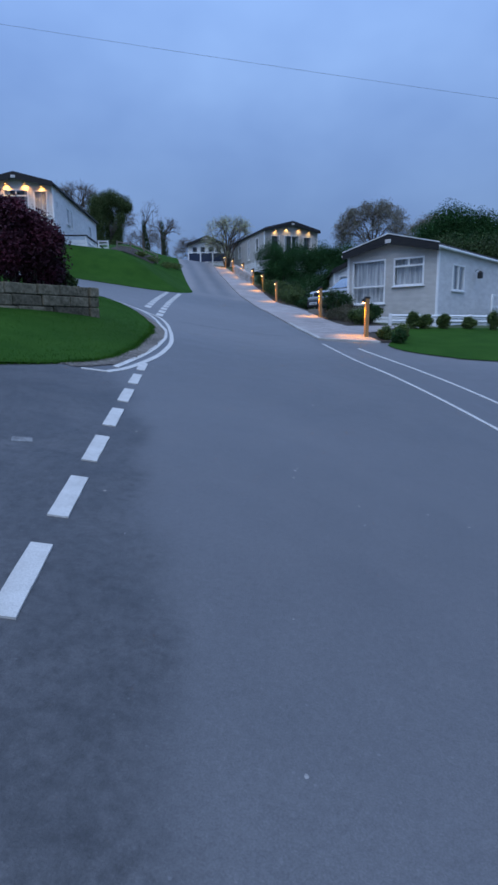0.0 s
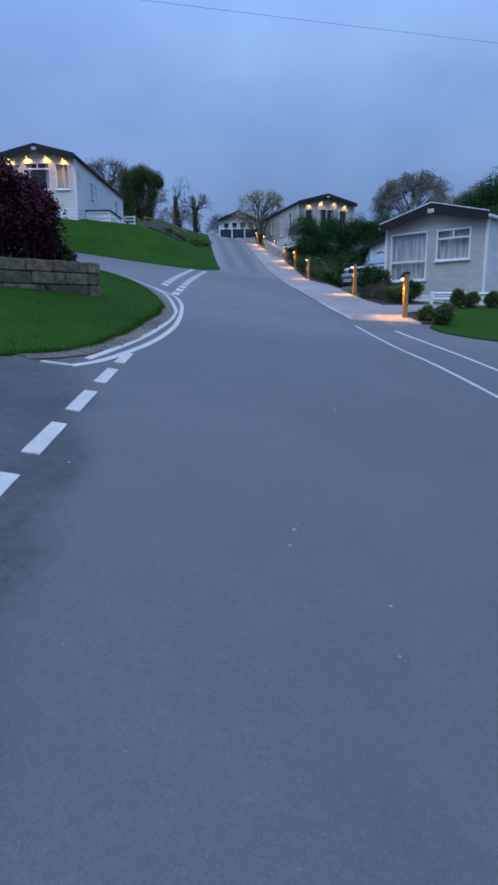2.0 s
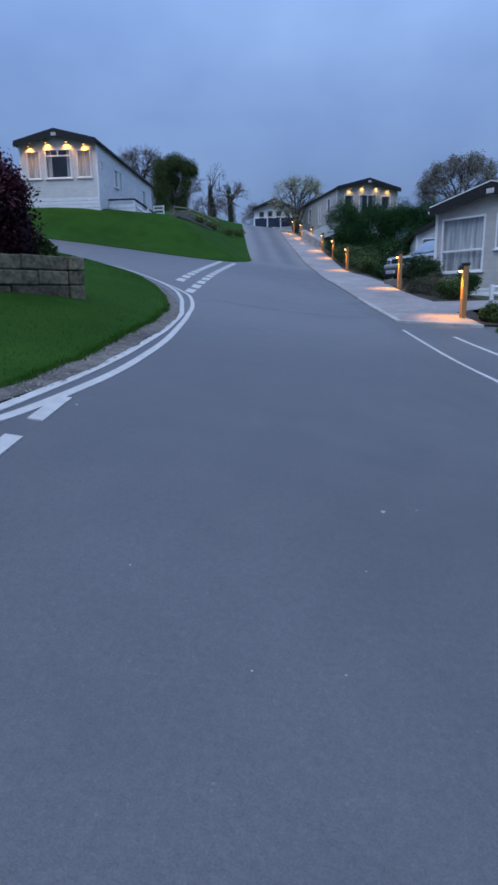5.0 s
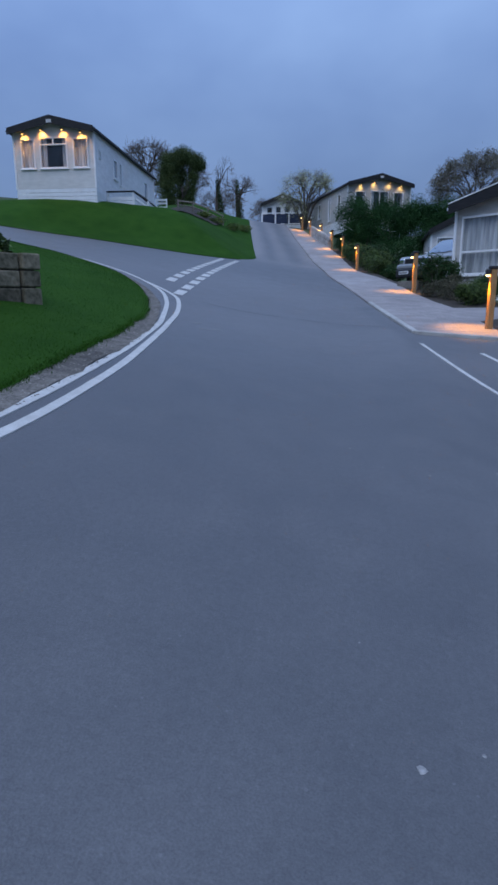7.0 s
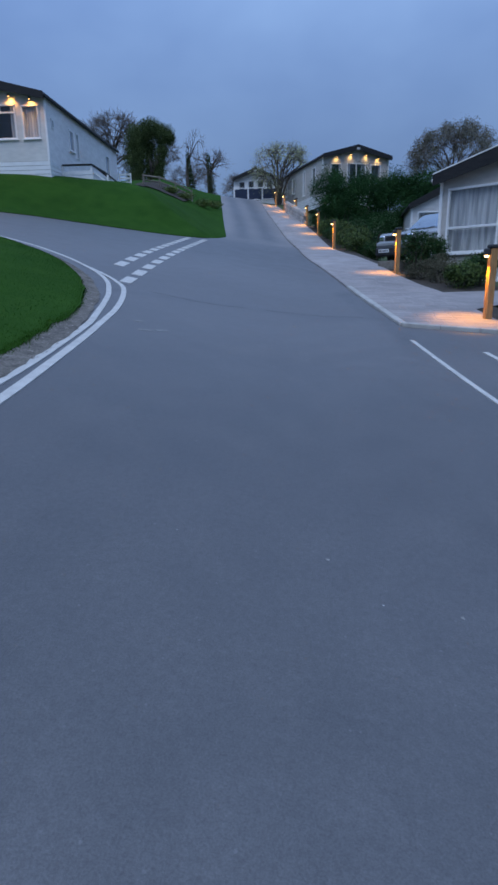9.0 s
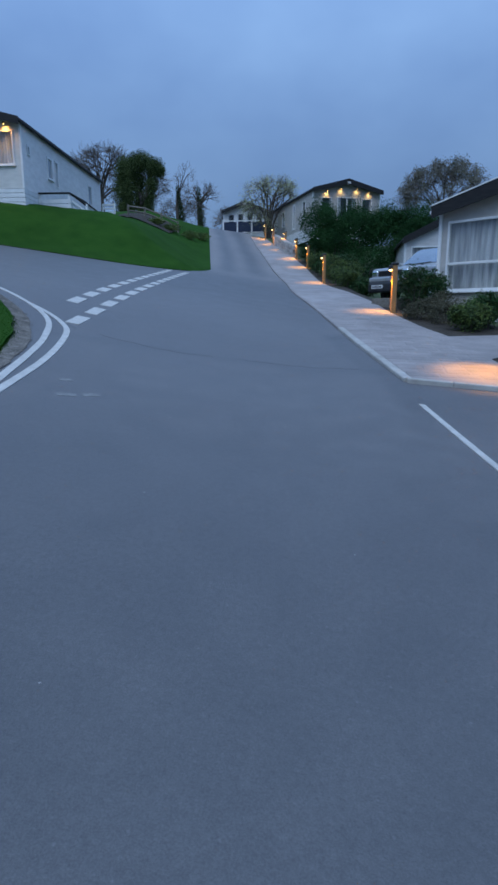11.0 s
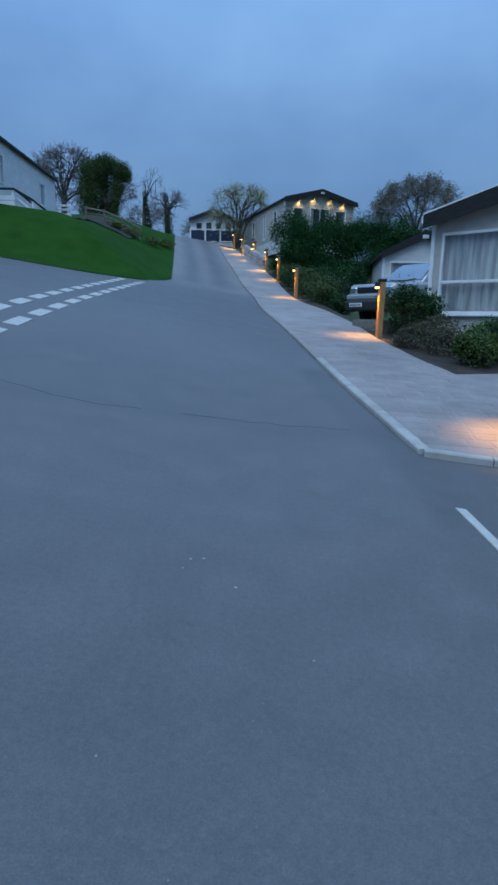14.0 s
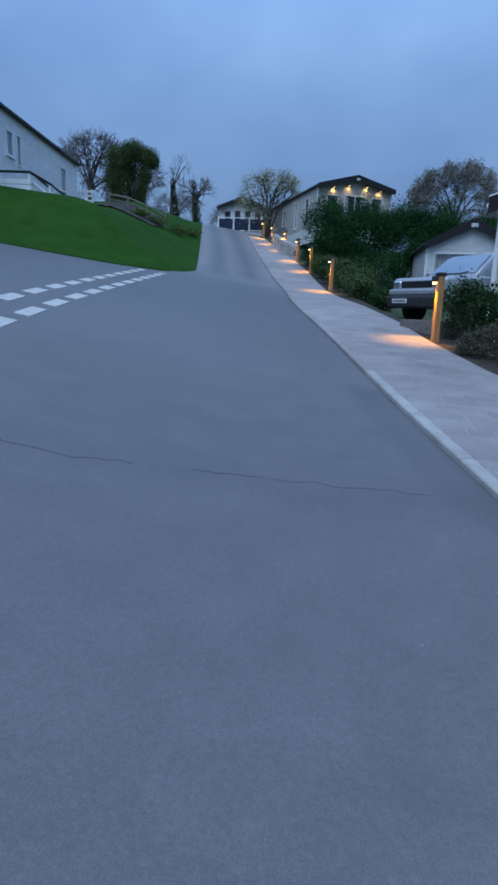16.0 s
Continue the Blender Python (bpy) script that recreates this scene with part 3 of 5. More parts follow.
setting("edge_line", band(curve([(1.74, 14.86), (2.12, 12.4), (2.57, 10.4), (3.1, 7.05), (3.5, 3.0)], 80), 0.07, road_z), PAINT, "white painted edge line of the main road", "road marking")
setting("edge_line", band(curve([(2.59, 14.5), (3.05, 12.5), (3.37, 11.2), (3.87, 8.93), (4.6, 4.5)], 80), 0.07, road_z), PAINT, "white painted edge line of the side turning", "road marking")
dashes((-2.76, 16.72), (-4.02, 30.4), 0.19, 0.61, 0.345, "give way dashes", "white painted give way dash on asphalt")
dashes((-3.37, 18.24), (-4.62, 30.4), 0.19, 0.61, 0.345, "give way dashes", "white painted give way dash on asphalt")
for x0, y0, x1, y1 in ((-1.50, 13.30, -1.36, 13.36), (-1.33, 13.42, -1.22, 13.5), (-1.70, 13.8, -1.60, 13.86), (-1.5, 3.55, -1.38, 3.6)):
    setting("worn_mark", band([[x0 + (x1 - x0) * k / 5, y0 + (y1 - y0) * k / 5] for k in range(6)], 0.09, road_z, lift=0.003), PAINT_WORN, "worn faint remnant of an old road mark", "road marking")

# seam across the road; its thin strips are coloured as the lip's shadow
rs = random.Random(4)
seam = curve([(-4.0, 17.4), (-2.6, 16.5), (-1.47, 16.12), (-0.91, 16.14), (0.03, 16.39), (0.6, 16.5), (1.14, 16.5), (1.62, 16.4)], 70)
seam = [[p[0] + rs.gauss(0, 0.008), p[1] + rs.gauss(0, 0.014)] for p in seam]
for i, j in ((8, 20), (24, 44), (47, 66)):
    setting("tarmac_seam", band(seam[i:j], 0.008, road_z, lift=0.002), SEAM_SHADE, "thin broken seam across the asphalt, darkened as its lip's shade", "road joint")
# ---- kerb ----
def kerb_stone(p, q, name="kerb_stone", w=0.11, h=0.055):
    """One kerb stone from plan point p to q."""
    b = Build()
    d = Vector((q[0] - p[0], q[1] - p[1])).normalized()
    n = Vector((-d.y, d.x)) * w / 2
    vs = []
    for (x, y), e in ((p, 0.004), (q, -0.004)):
        x, y = x + d.x * e, y + d.y * e
        z = road_z(x, y)
        for s, dz, k in ((1, -0.12, 1), (1, h - 0.012, 1), (1, h, 0.8), (-1, h, 0.8), (-1, h - 0.012, 1), (-1, -0.12, 1)):
            vs.append((x + n.x * s * k, y + n.y * s * k, z + dz))
    b.add(vs, [(i, i + 1, i + 7, i + 6) for i in range(5)] + [(0, 1, 2, 3, 4, 5), (11, 10, 9, 8, 7, 6)])
    return b


kerb = tagged(new("kerb"), "pale concrete kerb edging the pavement", "kerb", kind="structure")
kl = curve([(kerb_x(y) + 0.0, y) for y in (16.0, 17.7, 19.9, 23.1, 28.1, 32.0, 36.5, 43, 50.5, 54)], 64)
for a, c in zip(kl, kl[1:]):
    part("kerb_stone", kerb_stone(a, c), KERBMAT if a[1] < 19.6 else CONCRETE, kerb)
kn = [(1.76 + 1.6 * i / 3, 16.0 - 0.32 * i / 3) for i in range(4)]
for a, c in zip(kn, kn[1:]):
    part("kerb_stone", kerb_stone(a, c), KERBMAT, kerb)

# ---- things ----
def cladding(b, p, q, z0, z1, out, step=0.12, holes=()):
    """Lapped boards on the upright face from p to q (plan), each a wedge proud at its foot; out: plan normal."""
    z = z0
    p, q, out = Vector(p), Vector(q), Vector(out)
    length = (q - p).length
    d = (q - p).normalized()
    while z < z1 - 0.01:
        t = min(z + step, z1)
        cuts = [(0.0, length)]
        for h0, h1, hz0, hz1 in holes:
            if hz0 < t - 0.02 and hz1 > z + 0.02:
                cuts = [c for a, e in cuts for c in ((a, min(e, h0)), (max(a, h1), e)) if c[1] - c[0] > 0.01]
        for a, e in cuts:
            A, E = p + d * a, p + d * e
            o1, o2 = out * 0.010, out * 0.005
            b.add([(A.x + o1.x, A.y + o1.y, z), (E.x + o1.x, E.y + o1.y, z), (E.x + o2.x, E.y + o2.y, t), (A.x + o2.x, A.y + o2.y, t),
                   (A.x, A.y, z), (E.x, E.y, z)], [(0, 1, 2, 3), (4, 5, 1, 0)])
        z = t


def window(home, x0, x1, z0, z1, v, face="front", rails=(), mullions=(), curtain=True, dark=False, sill=True):
    """A framed window with panes, sill and a curtain behind. Placed on the front (y = v) or the flank (x = v) of a home."""
    def pos(u, w, z):
        return (u, v + w, z) if face == "front" else (v - w, u, z)

    def bar(b, u0, u1, za, zb, w0, w1):
        a, c = pos(u0, w0, za), pos(u1, w1, zb)
        b.box(tuple(min(i, j) for i, j in zip(a, c)), tuple(max(i, j) for i, j in zip(a, c)), ch=0.008)

    win = new("window")
    win.parent = home
    fr = Build()
    f = 0.06
    for u0, u1, za, zb in ((x0, x1, z1 - f, z1), (x0, x1, z0, z0 + f), (x0, x0 + f, z0 + f, z1 - f), (x1 - f, x1, z0 + f, z1 - f)):
        bar(fr, u0, u1, za, zb, -0.045, 0.05)
    for r in rails:
        bar(fr, x0 + f, x1 - f, r - 0.03, r + 0.03, -0.04, 0.04)
    for mcol, za, zb in mullions:
        bar(fr, mcol - 0.03, mcol + 0.03, za, zb, -0.038, 0.038)
    part("window_frame", fr, UPVC, win, "white plastic window frame")
    pane = Build()
    bar(pane, x0 + f, x1 - f, z0 + f, z1 - f, 0.004, 0.012)
    g = part("pane", pane, GLASS, win)
    g.visible_shadow = False
    if sill:
        sl = Build()
        bar(sl, x0 - 0.04, x1 + 0.04, z0 - 0.045, z0, -0.09, 0.03)
        part("window_sill", sl, UPVC, win)
    if curtain:
        n = max(8, int((x1 - x0) / 0.03))
        spans = ((x0, x1),) if not dark else ((x0, x0 + (x1 - x0) * 0.22), (x1 - (x1 - x0) * 0.2, x1))
        for s0, s1 in spans:
            cb, vs = Build(), []
            for i in range(n + 1):
                u = s0 + (s1 - s0) * i / n
                w = 0.12 + 0.016 * math.sin(u * 47) + 0.022 * math.sin(u * 13 + 1)
                vs += [pos(u, w, z0 + 0.01), pos(u, w * 0.98, z1 - 0.01)]
            cb.add(vs, [(2 * i, 2 * i + 2, 2 * i + 3, 2 * i + 1) for i in range(n)])
            part("curtain", cb, CURTAIN, win, "pale hanging net curtain", True)
    return win


def mobile_home(m, width, length, eave, rise, wall_mat, label, windows_front=(), windows_right=(), windows_left=(), skirt=0.6, lights=(), power=6.0, over=0.35, flank_mat=None, roof_len=None, corner=True, skirt_mat=None, white_edge=False, glow=(1.0, 0.44, 0.08)):
    """A static holiday home: local x along the gable front, y to the back, z up from the floor line; m is its front left corner."""
    home = thing("holiday_home", m, label, "holiday home", "holiday homes")
    W, L = width, length
    flank_mat = flank_mat or wall_mat

    def inner_wall(p0, p1, holes, thick, gable=False):
        """A wall slab with openings, its outer face on the line from p0 to p1."""
        b = Build()
        p0, p1 = Vector(p0), Vector(p1)
        d = (p1 - p0).normalized()
        n = Vector((-d.y, d.x)) * thick
        run = (p1 - p0).length
        us = sorted({0.0, run, *[h for hh in holes for h in hh[:2]]})
        zs = sorted({0.0, eave, *[h for hh in holes for h in hh[2:4]]})
        for ua, ub in zip(us, us[1:]):
            for za, zb in zip(zs, zs[1:]):
                uc, zc = (ua + ub) / 2, (za + zb) / 2
                if any(h[0] < uc < h[1] and h[2] < zc < h[3] for h in holes):
                    continue
                A, E = p0 + d * ua, p0 + d * ub
                q = [(A.x, A.y), (E.x, E.y), (E.x + n.x, E.y + n.y), (A.x + n.x, A.y + n.y)]
                vs = [(x, y, za) for x, y in q] + [(x, y, zb) for x, y in q]
                b.add(vs, [(3, 2, 1, 0), (4, 5, 6, 7), (0, 1, 5, 4), (1, 2, 6, 5), (2, 3, 7, 6), (3, 0, 4, 7)])
        if gable:
            M_ = (p0 + p1) / 2
            vs = [(p0.x, p0.y, eave), (p1.x, p1.y, eave), (M_.x, M_.y, eave + rise)]
            vs += [(x + n.x, y + n.y, z) for x, y, z in vs]
            b.add(vs, [(0, 1, 2), (5, 4, 3), (0, 3, 4, 1), (1, 4, 5, 2), (2, 5, 3, 0)])
        return b

    hf = [(w[0], w[1], w[2], w[3]) for w in windows_front]
    hr = [(w[0], w[1], w[2], w[3]) for w in windows_right]
    hl = [(L - w[1], L - w[0], w[2], w[3]) for w in windows_left]
    part("wall", inner_wall((0, 0), (W, 0), hf, 0.1, True), wall_mat, home)
    part("wall", inner_wall((W, 0.1), (W, L - 0.1), [(a - 0.1, b - 0.1, c, d) for a, b, c, d in hr], 0.1), flank_mat, home)
    part("wall", inner_wall((W, L), (0, L), [], 0.1, True), wall_mat, home)
    part("wall", inner_wall((0, L - 0.1), (0, 0.1), [(a - 0.1, b - 0.1, c, d) for a, b, c, d in hl], 0.1), flank_mat, home)
    room = Build()
    room.box((0.1, 0.1, 0.0), (W - 0.1, L - 0.1, 0.04))
    room.box((0.1, 1.9, 0.04), (W - 0.1, 1.95, eave))
    part("floor", room, DARKROOM, home)
    cb = Build()
    cladding(cb, (0, 0), (W, 0), 0.0, eave, (0, -1), holes=hf)
    z = eave
    while z < eave + rise - 0.03:
        k = (z - eave) / rise * W / 2
        cladding(cb, (k, 0), (W - k, 0), z, min(z + 0.12, eave + rise), (0, -1))
        z += 0.12
    part("cladding", cb, wall_mat, home, "lapped horizontal cladding boards")
    for hs, p, q, o in ((hr, (W, 0), (W, L), (1, 0)), (hl, (0, L), (0, 0), (-1, 0))):
        fb_ = Build()
        cladding(fb_, p, q, 0.0, eave, o, holes=hs)
        part("cladding", fb_, flank_mat, home)
    if corner:
        for x in (0, W):
            t = Build()
            t.box((x - 0.045, -0.045, -0.02), (x + 0.045, 0.045, eave), ch=0.01)
            part("corner_trim", t, UPVC, home, "white corner trim")
    # roof: two sloping slabs with overhang, dark rake boards, gutters
    run = math.hypot(W / 2 + 0.12, rise * (W / 2 + 0.12) / (W / 2))
    for s in (-1, 1):
        rb = Build()
        xe, ze = W / 2 + s * (W / 2 + 0.12), eave - rise * 0.12 / (W / 2)
        vs = []
        for y in (-over, L + 0.15):
            vs += [(W / 2, y, eave + rise + 0.03), (xe, y, ze + 0.03), (xe, y, ze + 0.10), (W / 2, y, eave + rise + 0.10)]
        rb.add(vs, [(0, 1, 2, 3), (7, 6, 5, 4), (3, 2, 6, 7), (0, 4, 5, 1), (1, 5, 6, 2), (0, 3, 7, 4)])
        roof = part("roof", rb, ROOF, home, "dark low pitched roof")
        fa = Build()
        vs = []
        for y in (-over - 0.03, -over):
            vs += [(W / 2, y, eave + rise - 0.24), (xe, y, ze - 0.16), (xe, y, ze + 0.12), (W / 2, y, eave + rise + 0.12)]
        fa.add(vs, [(0, 1, 2, 3), (7, 6, 5, 4), (3, 2, 6, 7), (0, 4, 5, 1), (1, 5, 6, 2), (0, 3, 7, 4)])
        part("fascia", fa, FASCIA, roof, "dark fascia board under the roof edge")
        gt = Build()
        gt.box((xe - 0.05 if s > 0 else xe - 0.06, -over, ze - 0.06), (xe + 0.06 if s > 0 else xe + 0.05, L + 0.1, ze + 0.025), ch=0.02)
        part("gutter", gt, UPVC if white_edge else FASCIA, roof)
        if white_edge:
            tr = Build()
            vs = []
            for y in (-over - 0.035, -over + 0.04):
                vs += [(W / 2, y, eave + rise + 0.121), (xe, y, ze + 0.121), (xe, y, ze + 0.15), (W / 2, y, eave + rise + 0.15)]
            tr.add(vs, [(0, 1, 2, 3), (7, 6, 5, 4), (3, 2, 6, 7), (0, 4, 5, 1), (1, 5, 6, 2), (0, 3, 7, 4)])
            part("edge_trim", tr, UPVC, roof, "white roof edge trim")
    vb = Build()
    for k in range(4):
        vb.box((W / 2 - 0.10, -over - 0.055, eave + rise - 0.205 + 0.03 * k), (W / 2 + 0.10, -over - 0.045, eave + rise - 0.19 + 0.03 * k))
    vb.box((W / 2 - 0.12, -over - 0.045, eave + rise - 0.22), (W / 2 + 0.12, -over - 0.032, eave + rise - 0.08), ch=0.005)
    part("vent", vb, GREYCLAD, home, "small pale gable vent")
    # skirting boards round the foot
    for a, e in (((-0.02, -0.02), (W + 0.02, 0.02)), ((W - 0.02, 0.02), (W + 0.02, L)), ((-0.02, 0.02), (0.02, L))):
        k = 0
        zz = -skirt
        while zz < -0.02:
            s = Build()
            s.box((a[0], a[1], zz), (e[0], e[1], min(zz + 0.155, -0.012)), ch=0.008)
            part("skirting_board", s, skirt_mat or UPVC, home)
            zz += 0.17
    for w in windows_front:
        window(home, *w[:4], 0.0, "front", **(w[4] if len(w) > 4 else {}))
    for w in windows_right:
        win = window(home, *w[:4], W, "flank", **(w[4] if len(w) > 4 else {}))
    for w in windows_left:
        # mirrored flank
        win = window(home, *w[:4], 0.0, "flank", **(w[4] if len(w) > 4 else {}))
        for o in win.children:
            o.matrix_basis = Matrix.Diagonal((-1, 1, 1, 1))
    for u, zl in lights:
        fx = Build()
        fx.tube([(u, -0.2, zl + 0.10), (u, -0.2, zl + 0.02)], [0.035, 0.05], 10)
        fx.tube([(u, -0.01, zl + 0.09), (u, -0.2, zl + 0.09)], [0.014, 0.014], 6)
        f = part("downlight", fx, BLACK, home, "small lit downlight under the eaves")
        ln = Build()
        ln.tube([(u, -0.2, zl + 0.019), (u, -0.2, zl + 0.004)], [0.032, 0.022], 10)
        part("lens", ln, DOWNGLOW, f)
        ld = bpy.data.lights.new("downlight_bulb", "SPOT")
        ld.energy, ld.color, ld.spot_size, ld.spot_blend, ld.shadow_soft_size = power, glow, radians(125), 0.9, 0.05
        lo = new("downlight_bulb", ld)
        lo.matrix_world = m @ look((u, -0.15, zl), (u, -0.02, zl - 0.30))
    return home


def frame_matrix(x, y, z, ux, uy):
    """A pose whose local x runs along (ux, uy)."""
    return pose(x, y, z, 0, 0, math.degrees(math.atan2(uy, ux)))


# cream home beside the lower pavement
HR = frame_matrix(3.76, 24.64, 0.98, 0.77, -0.638)
home_r = mobile_home(HR, 3.81, 9.5, 2.46, 0.48, CREAM, "cream clad mobile home with large front windows and dark gable",
                     windows_front=[(0.20, 1.68, 0.50, 2.19, dict(rails=(1.17,))), (2.02, 3.27, 1.12, 2.17, dict(rails=(1.86,), mullions=((2.64, 1.86, 2.12),)))],
                     windows_right=[(1.3, 2.5, 0.95, 1.95, dict(mullions=((1.9, 1.0, 1.9),)))], skirt=0.62, over=0.3, flank_mat=GREYCLAD, white_edge=True)
# white home on top of the bank
HL = frame_matrix(-14.72, 32.25, 5.86, 1.0, 0.06)
home_l = mobile_home(HL, 3.78, 10.6, 2.42, 0.46, BEIGECLAD, "white clad mobile home on the bank with four lit downlights",
                     windows_front=[(0.30, 0.98, 0.85, 2.12, {}), (1.22, 2.52, 0.85, 2.17, dict(rails=(1.86,), mullions=((1.87, 1.86, 2.11),), dark=True)), (2.78, 3.50, 0.85, 2.12, {})],
                     windows_right=[(0.5, 0.8, 1.35, 1.75, dict(sill=False)), (2.6, 3.2, 0.9, 1.8, {}), (3.5, 3.9, 0.7, 1.85, dict(sill=False)), (8.2, 8.9, 0.75, 1.8, dict(dark=True))],
                     windows_left=[(1.0, 2.2, 0.9, 1.8, {})], skirt=0.85, lights=[(0.52, 2.27), (1.40, 2.40), (2.38, 2.40), (3.24, 2.27)], power=30.0, flank_mat=WHITECLAD)
# cream home up the hill behind the hedge
H2 = frame_matrix(0.42, 50.6, 6.72, 0.935, 0.355)
home_2 = mobile_home(H2, 4.85, 9.8, 2.28, 0.62, CREAM, "cream mobile home behind the hedge with four lit downlights",
                     windows_front=[(0.55, 1.35, 0.5, 1.85, dict(dark=True)), (1.75, 3.15, 0.2, 1.9, dict(dark=True, mullions=((2.45, 0.26, 1.84),))), (3.5, 4.3, 0.5, 1.85, dict(dark=True))],
                     windows_left=[(1.4, 2.1, 0.7, 1.85, dict(dark=True)), (3.6, 4.1, 0.25, 1.95, dict(dark=True)), (6.0, 6.7, 0.7, 1.85, dict(dark=True)), (8.0, 8.6, 0.7, 1.8, dict(dark=True))],
                     skirt=0.9, lights=[(0.95, 2.20), (1.95, 2.38), (3.1, 2.38), (4.0, 2.20)], power=12.0, glow=(1.0, 0.62, 0.20))
# white home across the top of the hill
H3 = frame_matrix(-7.25, 61.5, 7.62, 1.0, 0.02)
home_3 = mobile_home(H3, 3.7, 9.0, 1.85, 0.72, WHITECLAD, "white mobile home with a decked veranda at the hill top",
                     windows_front=[(0.35, 0.95, 0.5, 1.65, dict(dark=True)), (1.15, 1.75, 0.1, 1.7, dict(dark=True, sill=False)), (1.95, 2.55, 0.1, 1.7, dict(dark=True, sill=False)), (2.75, 3.35, 0.5, 1.65, dict(dark=True))],
                     skirt=0.9)
# small outbuilding behind the car
HG = frame_matrix(4.53, 36.0, 2.06, 1.0, -0.04)
home_g = mobile_home(HG, 3.1, 4.5, 2.02, 0.78, GREYCLAD, "small grey clad outbuilding with dark gable behind the car",
                     windows_front=[(0.25, 1.75, 0.15, 1.72, dict(sill=False)), (2.05, 2.85, 1.1, 1.75, dict(dark=True))], skirt=0.9, over=0.2)
tagged(home_g, category="outbuilding")
home_g.name = "outbuilding"


def veranda(m, width, depth, label, panel=BLACK):
    """A raised deck with boards, posts, rail and panels."""
    v = thing("veranda", m, label, "veranda")
    n = int(depth / 0.15)
    for i in range(n):
        b = Build()
        b.box((0, -depth + 0.15 * i, -0.06), (width, -depth + 0.15 * i + 0.14, -0.02), ch=0.006)
        part("deck_board", b, GREYWOOD, v)
    b = Build()
    b.box((0.02, -depth + 0.03, -0.9), (width - 0.02, -depth + 0.06, -0.06))
    part("deck_skirt", b, UPVC, v)
    k = max(3, int(width / 1.1) + 1)
    for i in range(k):
        x = 0.05 + (width - 0.1) * i / (k - 1)
        b = Build()
        b.box((x - 0.05, -depth, -0.9), (x + 0.05, -depth + 0.1, 1.0), ch=0.012)
        part("post", b, UPVC, v)
        if i < k - 1:
            x2 = 0.05 + (width - 0.1) * (i + 1) / (k - 1)
            b = Build()
            b.box((x + 0.07, -depth + 0.035, 0.06), (x2 - 0.07, -depth + 0.055, 0.84), ch=0.006)
            part("panel", b, panel, v)
    b = Build()
    b.box((0, -depth - 0.01, 0.9), (width, -depth + 0.11, 0.97), ch=0.015)
    part("rail", b, UPVC, v)
    return v


veranda(frame_matrix(-7.15, 61.4, 7.55, 1, 0.02), 3.7, 1.6, "white veranda with dark blue panels before the hill top home",
        material("navy_panel", (0.012, 0.02, 0.05), (0.022, 0.032, 0.07), rough=0.3, scale=3, spec=0.5))


def landing(m, width, depth, label):
    """A boarded landing that stands out from the flank of a home, with a dark handrail and steps going down beyond it; local x away from the home."""
    d = thing("landing", m, label, "landing")
    for k in range(5):
        z = -1.15 + 0.2 * k
        for a, c in (((0, -0.03, z), (width, 0.0, z + 0.16)), ((width, -0.03, z), (width + 0.03, depth, z + 0.16))):
            b = Build()
            b.box(a, c, ch=0.006)
            part("board", b, UPVC, d)
    for x, y in ((0.05, 0.05), (width - 0.05, 0.05), (width - 0.05, depth - 0.05)):
        b = Build()
        b.box((x - 0.045, y - 0.045, -1.3), (x + 0.045, y + 0.045, 0.02), ch=0.012)
        part("post", b, UPVC, d)
    for a, c in (((0.0, -0.045, 0.02), (width + 0.02, 0.075, 0.085)), ((width - 0.09, 0.08, 0.02), (width + 0.02, depth, 0.085))):
        b = Build()
        b.box(a, c, ch=0.012)
        part("handrail", b, FASCIA, d, "dark timber handrail")
    n = int(depth / 0.15)
    for k in range(n):
        b = Build()
        b.box((0.0, 0.01 + 0.15 * k, -0.70), (width - 0.01, 0.15 + 0.15 * k, -0.66))
        part("deck_board", b, GREYWOOD, d)
    for k in range(4):
        b = Build()
        b.box((width + 0.03 + 0.16 * k, 0.25, -1.4), (width + 0.19 + 0.16 * k, depth - 0.25, -0.72 - 0.14 * k), ch=0.006)
        part("step", b, UPVC, d)
    for y in (0.20, depth - 0.2):
        for k in range(3):
            b, z = Build(), 0.06 - 0.25 * k
            vs = []
            for w in (-0.03, 0.03):
                vs += [(width + 0.03, y + w, z - 0.09), (width + 0.62, y + w, z - 0.54), (width + 0.62, y + w, z - 0.45), (width + 0.03, y + w, z)]
            b.add(vs, [(3, 2, 1, 0), (4, 5, 6, 7), (0, 1, 5, 4), (1, 2, 6, 5), (2, 3, 7, 6), (3, 0, 4, 7)])
            part("stair_rail", b, FASCIA if k == 0 else UPVC, d)
        b = Build()
        b.box((width + 0.58, y - 0.04, -1.5), (width + 0.66, y + 0.04, -0.36), ch=0.012)
        part("post", b, UPVC, d)
    return d


landing(HL @ pose(3.80, 1.35, 0.0), 1.35, 2.2, "white boarded landing with a dark handrail beside the home")


